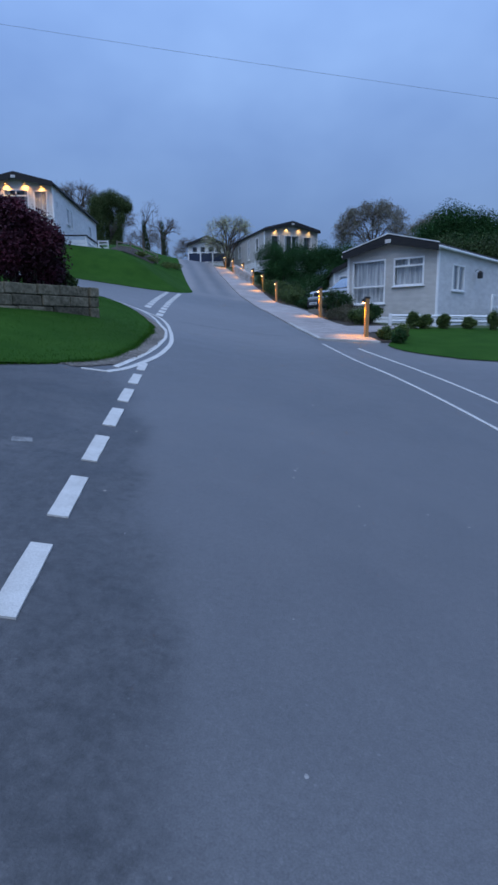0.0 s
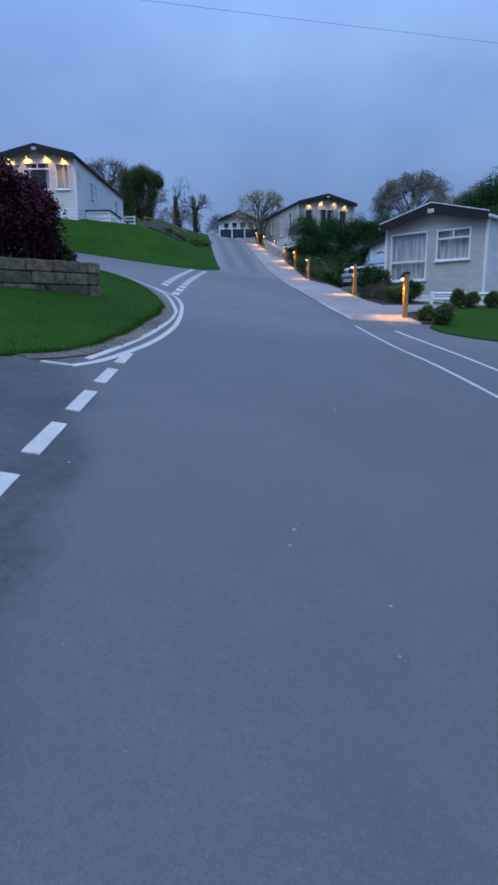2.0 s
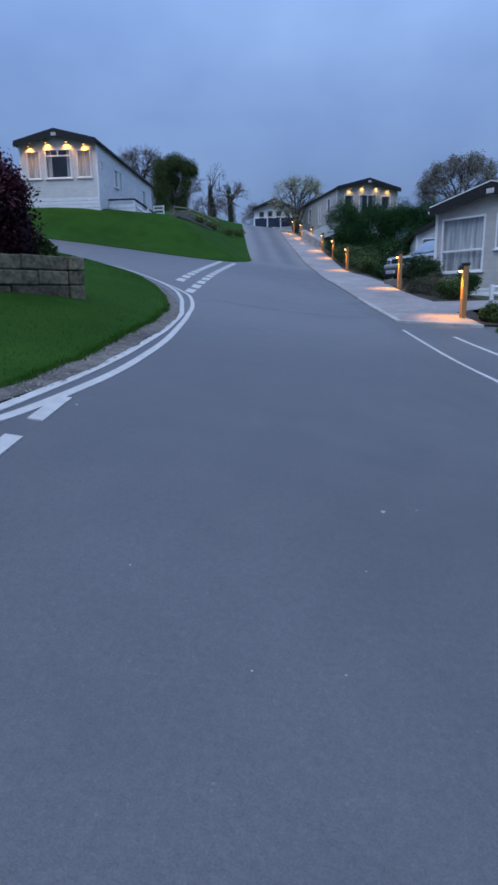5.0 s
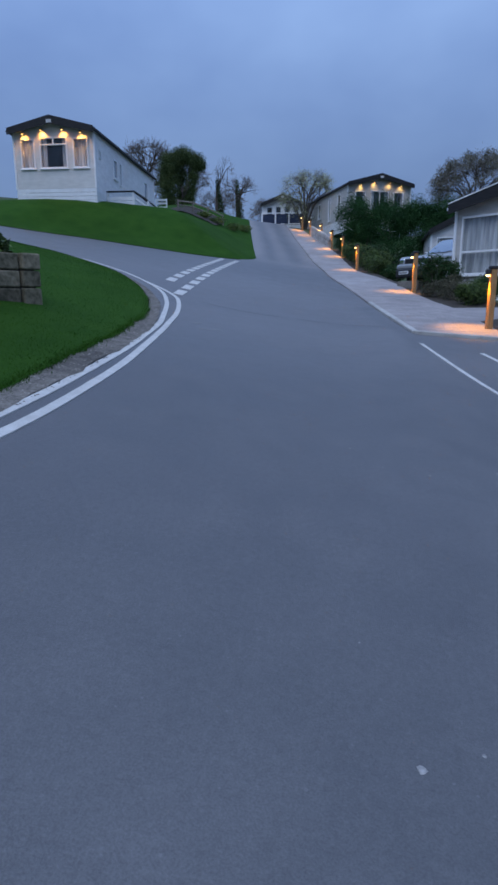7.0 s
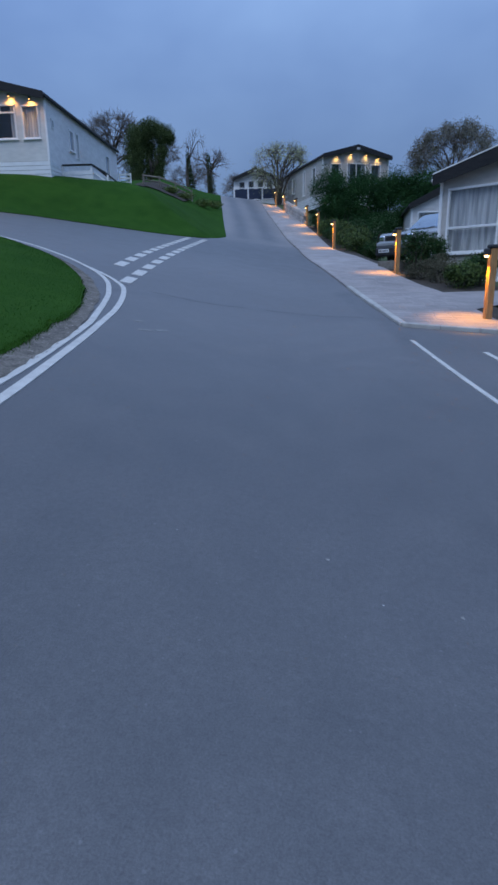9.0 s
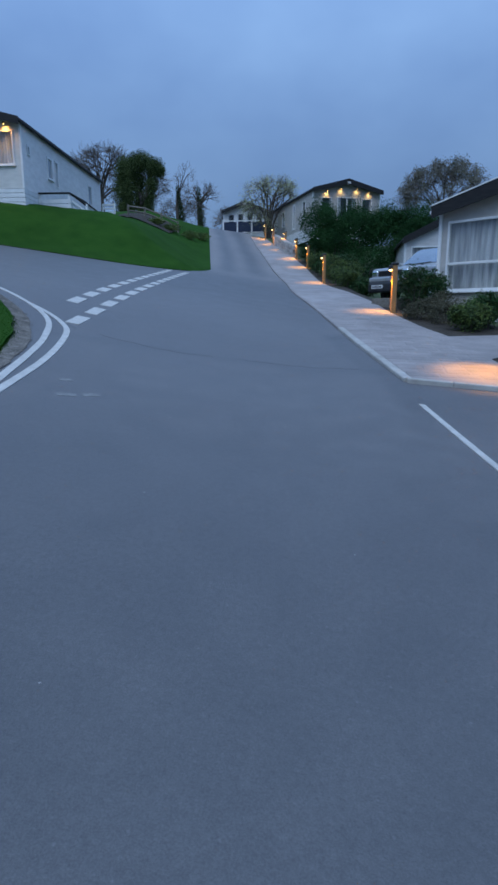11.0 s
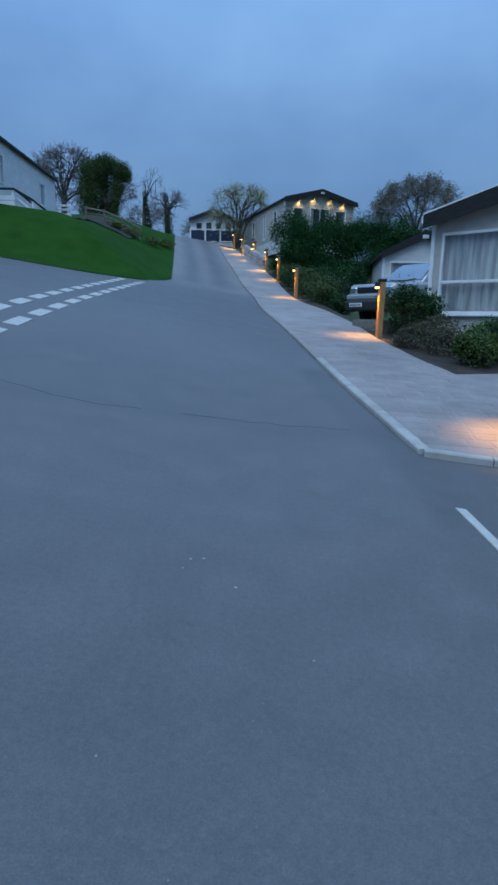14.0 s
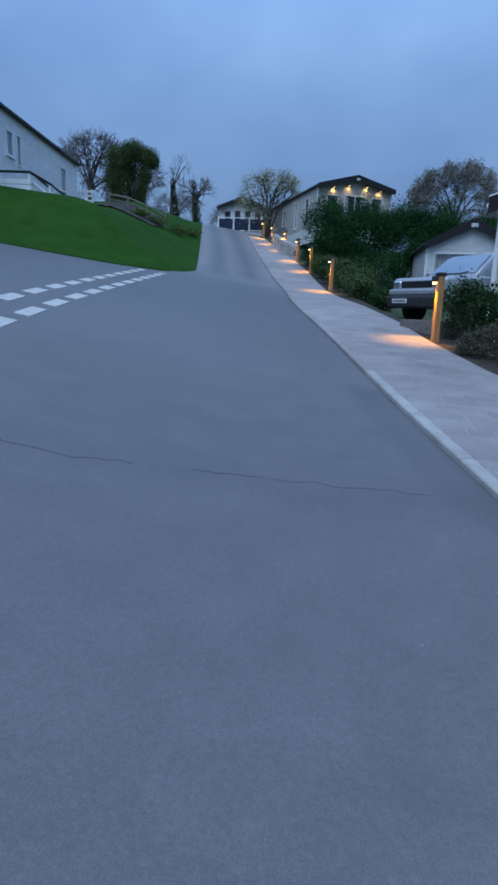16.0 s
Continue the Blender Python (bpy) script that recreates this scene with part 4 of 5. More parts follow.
# ---- bollard lamps ----
def bollard(height=1.08):
    """A square timber bollard with a dark hooded lamp facing the pavement; local -x is the lit side."""
    o = thing("bollard_lamp", Matrix(), "square timber bollard with a lit warm hooded lamp beside the pavement", "bollard lamp", "bollard lamps")
    b = Build()
    b.box((-0.055, -0.055, -0.15), (0.055, 0.055, height), ch=0.01)
    part("post", b, POST, o)
    b = Build()
    b.box((-0.075, -0.075, height - 0.02), (0.075, 0.075, height + 0.035), ch=0.015)
    part("cap", b, BLACK, o, "dark cap")
    b = Build()
    b.box((-0.14, -0.05, height - 0.12), (-0.056, 0.05, height - 0.02), ch=0.018)
    h = part("hood", b, BLACK, o, "dark lamp hood")
    b = Build()
    b.tube([(-0.10, 0, height - 0.121), (-0.10, 0, height - 0.150)], [0.036, 0.026], 10)
    part("lens", b, LAMPGLOW, h, "glowing warm lens")
    return o


LAMPS = [(3.13, 16.6, 0.0), (2.45, 23.0, 0.0), (0.98, 32.7, 0.0), (0.27, 39.7, 0.0), (-0.42, 43.4, 0.0), (-1.25, 47.6, 0.0), (-2.2, 50.5, 0.0), (-3.0, 53.5, 0.0)]
first = bollard()
for i, (x, y, turn) in enumerate(LAMPS):
    m = pose(x, y, road_z(x, y) + 0.04, 0, 0, 12 + turn)
    lamp = first if i == 0 else copy_thing(first, m)
    lamp.matrix_world = m
    ld = bpy.data.lights.new("bollard_bulb", "SPOT")
    ld.energy, ld.color, ld.spot_size, ld.spot_blend, ld.shadow_soft_size = 125.0, WARM, radians(92), 0.8, 0.03
    lo = new("bollard_bulb", ld)
    lo.matrix_world = m @ look((-0.125, 0, 0.90), (-0.27, 0, 0.0))


# ---- planting ----
def bush(name, spots, n, size, mat, label, seed, core=None, category="shrub", stems=True, group=""):
    """A shrub: leaves in several ellipsoids over a few stems. spots: (x, y, base above ground, rx, ry, rz)."""
    cs = []
    rs_ = random.Random(seed * 3 + 1)
    for x, y, dz, rx, ry, rz in spots:
        z = road_z(x, y) + dz + rz
        cs.append(((x, y, z - 0.06 * rz), (rx * 0.9, ry * 0.9, rz * 0.94)))
        for k in range(7):
            a, e = rs_.uniform(0, 6.28), rs_.uniform(-0.5, 1.0)
            q = math.sqrt(max(0.0, 1 - e * e))
            f = rs_.uniform(0.28, 0.5)
            cs.append(((x + math.cos(a) * q * rx * 0.66, y + math.sin(a) * q * ry * 0.66, z + e * rz * 0.62), (rx * f, ry * f, rz * f)))
    x, y = spots[0][:2]
    m = pose(x, y, road_z(x, y))
    o = thing(name, m, label, category, group)
    rnd = random.Random(seed)
    for c, r in cs[::8]:
        for k in range(5):
            st = Build()
            a = rnd.uniform(0, 6.28)
            tip = Vector((c[0] + math.cos(a) * r[0] * 0.4, c[1] + math.sin(a) * r[1] * 0.4, c[2] + r[2] * rnd.uniform(-0.2, 0.4)))
            foot = Vector((c[0] + math.cos(a) * 0.08, c[1] + math.sin(a) * 0.08, road_z(c[0], c[1]) - 0.1))
            st.tube([foot, foot.lerp(tip, 0.5) + Vector((0, 0, 0.05)), tip], [0.025 * r[2] + 0.01, 0.018 * r[2] + 0.006, 0.006], 4)
            part("stem", local(m, st), BARK, o)
    part("foliage", local(m, leaves(cs, n, size, seed)), mat, o)
    # inner leaves; a core darker than mat paints shade into the shrub's inside
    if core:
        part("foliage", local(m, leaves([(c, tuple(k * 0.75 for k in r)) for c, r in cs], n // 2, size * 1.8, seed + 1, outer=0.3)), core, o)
    return o


# purple shrub behind the stone wall
bush("purple_shrub", [(-4.38, 11.35, 0.25, 0.85, 0.8, 0.85), (-4.95, 10.4, 0.2, 0.9, 0.85, 0.88), (-5.5, 9.4, 0.2, 0.9, 0.85, 0.85), (-4.15, 11.75, 0.25, 0.55, 0.5, 0.65), (-5.2, 11.0, 0.4, 0.9, 0.8, 0.85), (-4.6, 11.0, 0.95, 0.62, 0.6, 0.56), (-4.2, 11.4, 0.75, 0.6, 0.5, 0.6)],
     48000, 0.050, PURPLE, "dark purple leaved shrub behind the stone wall", 11, core=PURPLE)
bush("shrub", [(-3.85, 12.2, 0.35, 0.2, 0.25, 0.22), (-4.05, 12.25, 0.35, 0.26, 0.28, 0.28)], 1500, 0.055, SHRUB, "low green shrub at the wall's end", 12, core=IVY_AND_CORE)

# big evergreen hedge
bush("hedge", [(0.9, 41.0, 0.0, 1.3, 1.3, 1.75), (2.4, 40.6, -0.1, 1.6, 1.5, 2.08), (4.3, 41.0, -0.2, 1.7, 1.6, 1.95), (6.0, 41.2, -0.2, 1.6, 1.6, 1.9), (7.6, 41.0, -0.2, 1.6, 1.6, 1.65), (9.2, 41.2, -0.2, 1.6, 1.6, 1.5), (3.2, 41.4, 1.5, 2.0, 1.4, 0.95), (5.4, 41.5, 1.5, 2.2, 1.4, 0.95), (7.6, 41.5, 1.35, 2.0, 1.4, 0.9), (3.2, 39.6, -0.3, 1.3, 0.9, 1.0), (1.6, 40.2, 0.2, 1.3, 1.0, 1.55)],
     120000, 0.050, LEAF, "large dark green evergreen hedge beside the pavement", 21, core=LEAF, category="hedge")

# low planting along the pavement
for i, (x, y, r, h, mt) in enumerate([(1.75, 31.6, 0.55, 0.42, SHRUB), (1.55, 33.0, 0.55, 0.48, SHRUB), (1.35, 34.4, 0.6, 0.6, SHRUB), (1.1, 35.8, 0.6, 0.5, LEAF), (0.9, 37.4, 0.6, 0.52, SHRUB), (0.75, 39.0, 0.6, 0.5, SHRUB),
                                     (2.3, 31.2, 0.5, 0.36, LEAF), (0.3, 42.0, 0.6, 0.5, LEAF), (2.0, 34.6, 0.7, 0.62, SHRUB), (1.9, 36.8, 0.8, 0.7, LEAF)]):
    bush("shrub", [(x, y, -0.05, r, r, h), (x + 0.3, y + 0.5, -0.05, r * 0.8, r * 0.8, h * 0.9)], 2600, 0.048, mt, "low green shrub in the planting along the pavement", 40 + i, core=IVY_AND_CORE, group="planting along the pavement")
for i, (x, y, r, h, mt, lab) in enumerate([(3.02, 23.5, 0.60, 0.64, LEAF, "rounded dark green shrub beside the bollard"), (3.42, 23.7, 0.5, 0.54, LEAF, "rounded dark green shrub beside the bollard"),
                                          (2.95, 21.9, 0.42, 0.26, LAVENDER, "dry grey green lavender clump by the pavement"), (3.3, 21.3, 0.42, 0.28, LAVENDER, "dry grey green lavender clump by the pavement"), (3.5, 22.4, 0.5, 0.34, LAVENDER, "dry grey green lavender clump by the pavement"),
                                          (3.55, 20.4, 0.40, 0.34, SHRUB, "bright green leafy shrub at the pavement's edge"), (3.95, 20.9, 0.45, 0.40, LEAF, "dark green shrub below the front window"), (4.2, 21.9, 0.45, 0.36, SHRUB, "green shrub below the front window"),
                                          (3.62, 16.3, 0.22, 0.24, SHRUB, "small leafy shrub at the lawn's corner"), (3.85, 15.7, 0.22, 0.22, LEAF, "small dark shrub at the lawn's corner"), (4.1, 16.5, 0.22, 0.26, SHRUB, "small leafy shrub at the lawn's corner"),
                                          (5.2, 19.55, 0.26, 0.32, SHRUB, "clipped green shrub before the white fence"), (5.6, 19.75, 0.3, 0.28, SHRUB, "clipped green shrub before the white fence"), (6.3, 19.9, 0.24, 0.28, SHRUB, "clipped green shrub before the white fence"),
                                          (7.2, 20.1, 0.26, 0.24, SHRUB, "clipped green shrub before the white fence"), (8.0, 20.0, 0.22, 0.40, SHRUB, "clipped green shrub before the white fence"), (9.0, 20.4, 0.28, 0.28, SHRUB, "clipped green shrub before the white fence")]):
    bush("shrub", [(x, y, -0.04, r, r, h)], 2200, 0.040, mt, lab, 80 + i, core=IVY_AND_CORE if mt is not LAVENDER else None, group="shrubs about the cream home")

# beds and the lawn before the cream home
setting("flower_bed", sheet([(pave_x(15.8 + 0.5 * i) + 0.01, 15.8 + 0.5 * i) for i in range(56)], [(pave_x(15.8 + 0.5 * i) + 0.45 + 1.2 * smooth(18.6, 19.6, 15.8 + 0.5 * i), 15.8 + 0.5 * i) for i in range(56)], 5, road_z, lift=0.03), SOIL, "dark planted soil beside the pavement", "flower bed")
setting("lawn", sheet(curve([(3.45, 15.2), (3.7, 14.35), (4.6, 13.62), (5.6, 13.36), (13, 12.6)], 70), curve([(3.6, 15.6), (4.3, 18.2), (5.4, 19.8), (7, 20.4), (13, 21.9)], 70), 50, road_z, lift=0.02), GRASS, "mown green lawn before the cream mobile home", "lawn")

setting("side_path", sheet(curve([(2.93, 19.45), (3.5, 19.68), (4.15, 19.95), (4.9, 20.35)], 12), curve([(3.17, 17.5), (3.75, 18.1), (4.35, 18.75), (5.0, 19.35)], 12), 6, road_z, lift=0.047), CONCRETE, "pale concrete path turning off to the cream home", "path")

# trees
def crown_tree(name, base, fork, centre, radii, seed, label, girth, counts=(8, 6, 6, 10), bark=BARK, twig=TWIG, leaf=None, n_leaf=0, size=0.06, sag=0.0, rise=0.3, shell=(0.5, 0.8, 1.0), wisp=0.6):
    """A tree whose boughs divide three times to fill a rounded crown, ending in thin wisps of twig; sag lets the wisps hang."""
    rnd = random.Random(seed)
    m = pose(*base)
    o = thing(name, m, label, "tree")
    base, fork, centre = Vector(base), Vector(fork), Vector(centre)
    big, fine, wisps, ends = Build(), Build(), Build(), []

    def spread(d, amount):
        return (d + Vector((rnd.gauss(0, amount), rnd.gauss(0, amount), rnd.gauss(0, amount)))).normalized()

    def at(d, k):
        return centre + Vector((d.x * radii[0], d.y * radii[1], d.z * radii[2])) * k

    def bough(mesh, p, q, r0, r1, sides, lift):
        mid = p.lerp(q, 0.45) + Vector((rnd.gauss(0, 0.06), rnd.gauss(0, 0.06), lift)) * (q - p).length
        pts = [p * (1 - u) ** 2 + mid * 2 * u * (1 - u) + q * u * u for u in (0, 0.25, 0.5, 0.75, 1)]
        mesh.tube(pts, [r0 + (r1 - r0) * u for u in (0, 0.25, 0.5, 0.75, 1)], sides, cap=False)
        return pts

    mid = base.lerp(fork, 0.5) + Vector((rnd.gauss(0, 0.05), rnd.gauss(0, 0.05), 0)) * (fork - base).length
    big.tube([base - Vector((0, 0, 0.4)), base, mid, fork], [girth * 1.35, girth * 1.1, girth * 0.95, girth * 0.8], 9)
    a, b2, c2, f2 = counts
    for i in range(a):
        az = 6.283 * (i + 0.6 * rnd.random()) / a
        el = rnd.uniform(-0.25, 1.0) if i % 3 else rnd.uniform(0.6, 1.2)
        d1 = Vector((math.cos(az) * math.cos(el), math.sin(az) * math.cos(el), math.sin(el)))
        p1 = bough(big, fork - Vector((0, 0, rnd.uniform(0, 0.5))), at(d1, shell[0] * rnd.uniform(0.8, 1.15)), girth * 0.40, girth * 0.17, 6, rise * 0.4)
        for _ in range(b2):
            d2 = spread(d1, 0.42)
            p2 = bough(big, rnd.choice(p1[2:]), at(d2, shell[1] * rnd.uniform(0.85, 1.1)), girth * 0.16, girth * 0.065, 5, rise * 0.25)
            for _ in range(c2):
                d3 = spread(d2, 0.30)
                p3 = bough(fine, rnd.choice(p2[2:]), at(d3, shell[2] * rnd.uniform(0.82, 1.02)), girth * 0.06, girth * 0.025, 3, 0.05)
                ends += p3[3:]
                for _ in range(f2):
                    p = rnd.choice(p3[1:])
                    d = (spread(d3, 0.7) + Vector((0, 0, -sag * rnd.random()))).normalized() * wisp * rnd.uniform(0.5, 1.3)
                    w = d.orthogonal().normalized() * 0.016
                    e = p + d * 0.5 + Vector((0, 0, -sag * 0.12))
                    wisps.add([p - w, p + w, e + w * 0.7, e - w * 0.7, p + d + Vector((0, 0, -sag * 0.4))], [(0, 1, 2, 3), (3, 2, 4)])
    part("trunk", local(m, big), bark, o, smooth_faces=True)
    part("twig_mass", local(m, fine), twig, o)
    tagged(part("outer_twig_mass", local(m, wisps), HAZE, o, "thin outer twigs"), kind="stuff")
    if leaf:
        lb = Build()
        for _ in range(n_leaf):
            p = rnd.choice(ends) + Vector((rnd.gauss(0, 0.22), rnd.gauss(0, 0.22), rnd.gauss(0, 0.2) - sag * 0.3 * rnd.random()))
            d = spread(Vector((0, 0, -sag)), 1.0)
            q = d.orthogonal().normalized()
            k = size * rnd.uniform(0.6, 1.4)
            lb.add([p, p + d * k * 0.5 + q * k * 0.32, p + d * k, p + d * k * 0.5 - q * k * 0.32], [(0, 1, 2), (0, 2, 3)])
        part("crown", local(m, lb), leaf, o)
    return o


crown_tree("bare_tree", (-23.7, 78, 9.8), (-23.9, 78, 14.0), (-23.5, 78, 15.7), (4.5, 3.6, 4.0), 41, "leafless spreading tree far behind the white home", 0.36, (10, 6, 7, 9))
crown_tree("bare_tree", (-20.5, 84, 9.6), (-20.3, 84, 13.5), (-20.2, 84, 16.0), (3.3, 3.0, 2.8), 42, "leafless tree behind the ivy covered tree", 0.26, (8, 5, 6, 9))
crown_tree("bare_tree", (-14.4, 78, 9.0), (-14.95, 78, 14.2), (-14.1, 78, 15.5), (1.2, 0.9, 1.9), 33, "thin leafless tree with an ivy clad trunk", 0.20, (4, 3, 3, 4), rise=0.5)
crown_tree("bare_tree", (-11.95, 78, 8.6), (-12.5, 78, 13.2), (-12.2, 78, 13.2), (2.5, 1.8, 2.1), 36, "gnarled leafless tree with an ivy clad trunk", 0.34, (7, 3, 4, 6), rise=0.1)
crown_tree("bare_tree", (-17.2, 88, 9.2), (-17.1, 88, 12.0), (-17.0, 88, 13.4), (3.4, 2.4, 2.4), 44, "leafless scrubby tree beyond the bank", 0.18, (8, 5, 6, 9))
crown_tree("bare_tree", (-9.6, 90, 8.8), (-9.6, 90, 11.0), (-10.2, 90, 12.2), (3.0, 2.4, 2.6), 45, "leafless scrubby tree beyond the hill top", 0.18, (8, 5, 6, 9))
crown_tree("budding_tree", (-3.1, 57, 5.9), (-3.1, 57, 6.5), (-2.9, 57, 9.2), (2.45, 2.0, 2.1), 35, "many stemmed tree with pale spring buds", 0.24, (11, 4, 5, 6), leaf=BUDS, n_leaf=6500, size=0.07, rise=0.9, shell=(0.62, 0.85, 1.0), wisp=0.4)
crown_tree("birch_tree", (13.8, 75, 5.6), (13.8, 75, 10.2), (13.9, 75, 12.2), (4.9, 3.6, 4.3), 37, "tall birch with hanging twigs behind the hedge", 0.24, (9, 6, 6, 13), leaf=BIRCHLEAF, n_leaf=15000, size=0.15, sag=1.0, rise=0.7, wisp=0.9)
crown_tree("birch_tree", (23.2, 80, 5.2), (23.2, 80, 9.6), (23.2, 80, 12.0), (4.6, 3.6, 3.9), 38, "tall birch with hanging twigs behind the dark trees", 0.24, (9, 6, 6, 12), leaf=BIRCHLEAF, n_leaf=13000, size=0.15, sag=1.0, rise=0.7, wisp=0.9)


def leafy_tree(base, clumps, n, size, mat, seed, label, height):
    big, fine, tips = limbs(base, height, 0.22, seed, 0.5, 3, 3, (0, 0), 0.45, 0.4)
    m = pose(*base)
    o = thing("leafy_tree", m, label, "tree")
    part("trunk", local(m, big), BARK, o, smooth_faces=True)
    part("twig_mass", local(m, fine), TWIG, o)
    part("crown", local(m, leaves(clumps, n, size, seed)), mat, o)
    part("crown", local(m, leaves([(c, tuple(k * 0.7 for k in r)) for c, r in clumps], n // 2, size * 1.8, seed + 1, outer=0.2)), mat, o)
    return o


leafy_tree((-19.3, 76, 9.4), [((-20.3, 76, 14.6), (1.55, 1.3, 2.9)), ((-20.0, 76, 16.4), (1.5, 1.3, 1.5)), ((-18.6, 76.2, 17.2), (1.5, 1.3, 1.2)), ((-17.2, 76.2, 16.6), (1.3, 1.1, 1.1)), ((-16.6, 76.3, 16.2), (0.8, 0.8, 0.8)),
            ((-17.4, 76.2, 15.0), (0.7, 0.8, 1.1)), ((-17.8, 76.2, 13.4), (0.8, 0.8, 1.6)), ((-18.1, 76.2, 12.0), (0.9, 0.8, 1.4)), ((-18.9, 76.6, 15.2), (0.9, 0.6, 1.4)), ((-19.0, 76.7, 13.2), (0.8, 0.6, 1.6)), ((-20.3, 76, 12.2), (1.3, 1.1, 1.6))], 52000, 0.085, TREEIVY, 51, "ivy covered tree with a dense dark green crown", 6.0)
for i, (xa, xb, z0, z1, r) in enumerate([(-14.4, -14.95, 10.6, 14.6, 0.42), (-11.95, -12.6, 9.0, 14.4, 0.55)]):
    m = pose(xa, 78, z0)
    o = thing("ivy", m, "dark ivy climbing a tree trunk", "ivy")
    part("foliage", local(m, leaves([((xa + (xb - xa) * k / 7, 78, z0 + (z1 - z0) * k / 7), (r * (1.15 - 0.1 * k), r, 0.5)) for k in range(8)], 3600, 0.11, 60 + i)), IVY_AND_CORE, o)
leafy_tree((18.8, 60, 3.6), [((18.8, 60, 10.6), (2.6, 2, 2.3)), ((21.5, 60.5, 10.4), (2.4, 2, 2.0)), ((16.6, 60, 9.4), (2.0, 1.8, 1.8)), ((23.5, 60, 9.5), (2.4, 2, 2.2)), ((20, 59.5, 8.6), (3.6, 2, 2.0)), ((26, 60, 8.6), (2.6, 2, 2.4))], 36000, 0.13, LEAF, 53, "dark evergreen tree rising behind the cream home", 7.0)
leafy_tree((13.5, 52, 2.6), [((11.2, 52, 5.6), (2.0, 1.5, 1.9)), ((13.6, 52.5, 6.0), (2.2, 1.5, 2.2)), ((16.2, 52, 6.4), (2.2, 1.5, 2.4)), ((19, 52, 6.2), (2.4, 1.5, 2.5)), ((22, 52, 6.4), (2.6, 1.5, 2.6)), ((25.5, 52, 6.2), (2.6, 1.5, 2.6)), ((9.3, 51.5, 5.2), (1.5, 1.4, 1.7))], 40000, 0.12, IVY_AND_CORE, 54, "belt of dark trees behind the cream home", 3.0)

# ---- stone wall by the lawn ----
wall = tagged(new("stone_wall"), "low wall of weathered rough stone blocks", "wall", kind="structure")
rw = random.Random(8)
WALL = frame_matrix(-3.24, 12.2, 0.0, -0.49, -0.872)
for row in range(3):
    x, k = 0.0, 0
    while x < 5.2:
        w = 0.26 if k == 0 else rw.uniform(0.5, 0.95)
        z0 = 0.64 + 0.205 * row - 0.018 * x
        e = rw.uniform(0.0, 0.025) + (0.035 if k == 0 else 0)
        b = Build()
        b.box((x + 0.008, -0.24, z0 - (0.25 if row == 0 else 0) + 0.008), (x + w - 0.008, e, z0 + 0.198), WALL, ch=0.016)
        part("stone_block", b, STONE, wall)
        x += w
        k += 1
b = Build()
b.box((0.05, -0.20, 0.3), (5.2, -0.03, 1.15), WALL)
part("mortar", b, SOIL, wall)

# pale wall at the top of the pavement
pale = tagged(new("retaining_wall"), "low pale rough stone wall at the top of the pavement", "wall", kind="structure")
for row in range(3):
    for k in range(16):
        u = (k + 0.5 * (row % 2)) / 16
        y = 44.2 + 6.6 * u
        x = pave_x(y) + 0.12
        b = Build()
        q = pose(x, y, road_z(x, y) - 0.05 + 0.24 * row, 0, 0, 104)
        b.box((-0.2, -0.12 - rw.uniform(0, 0.04), 0.0), (0.195, 0.14, 0.235), q, ch=0.035)
        part("stone_block", b, PALESTONE, pale)


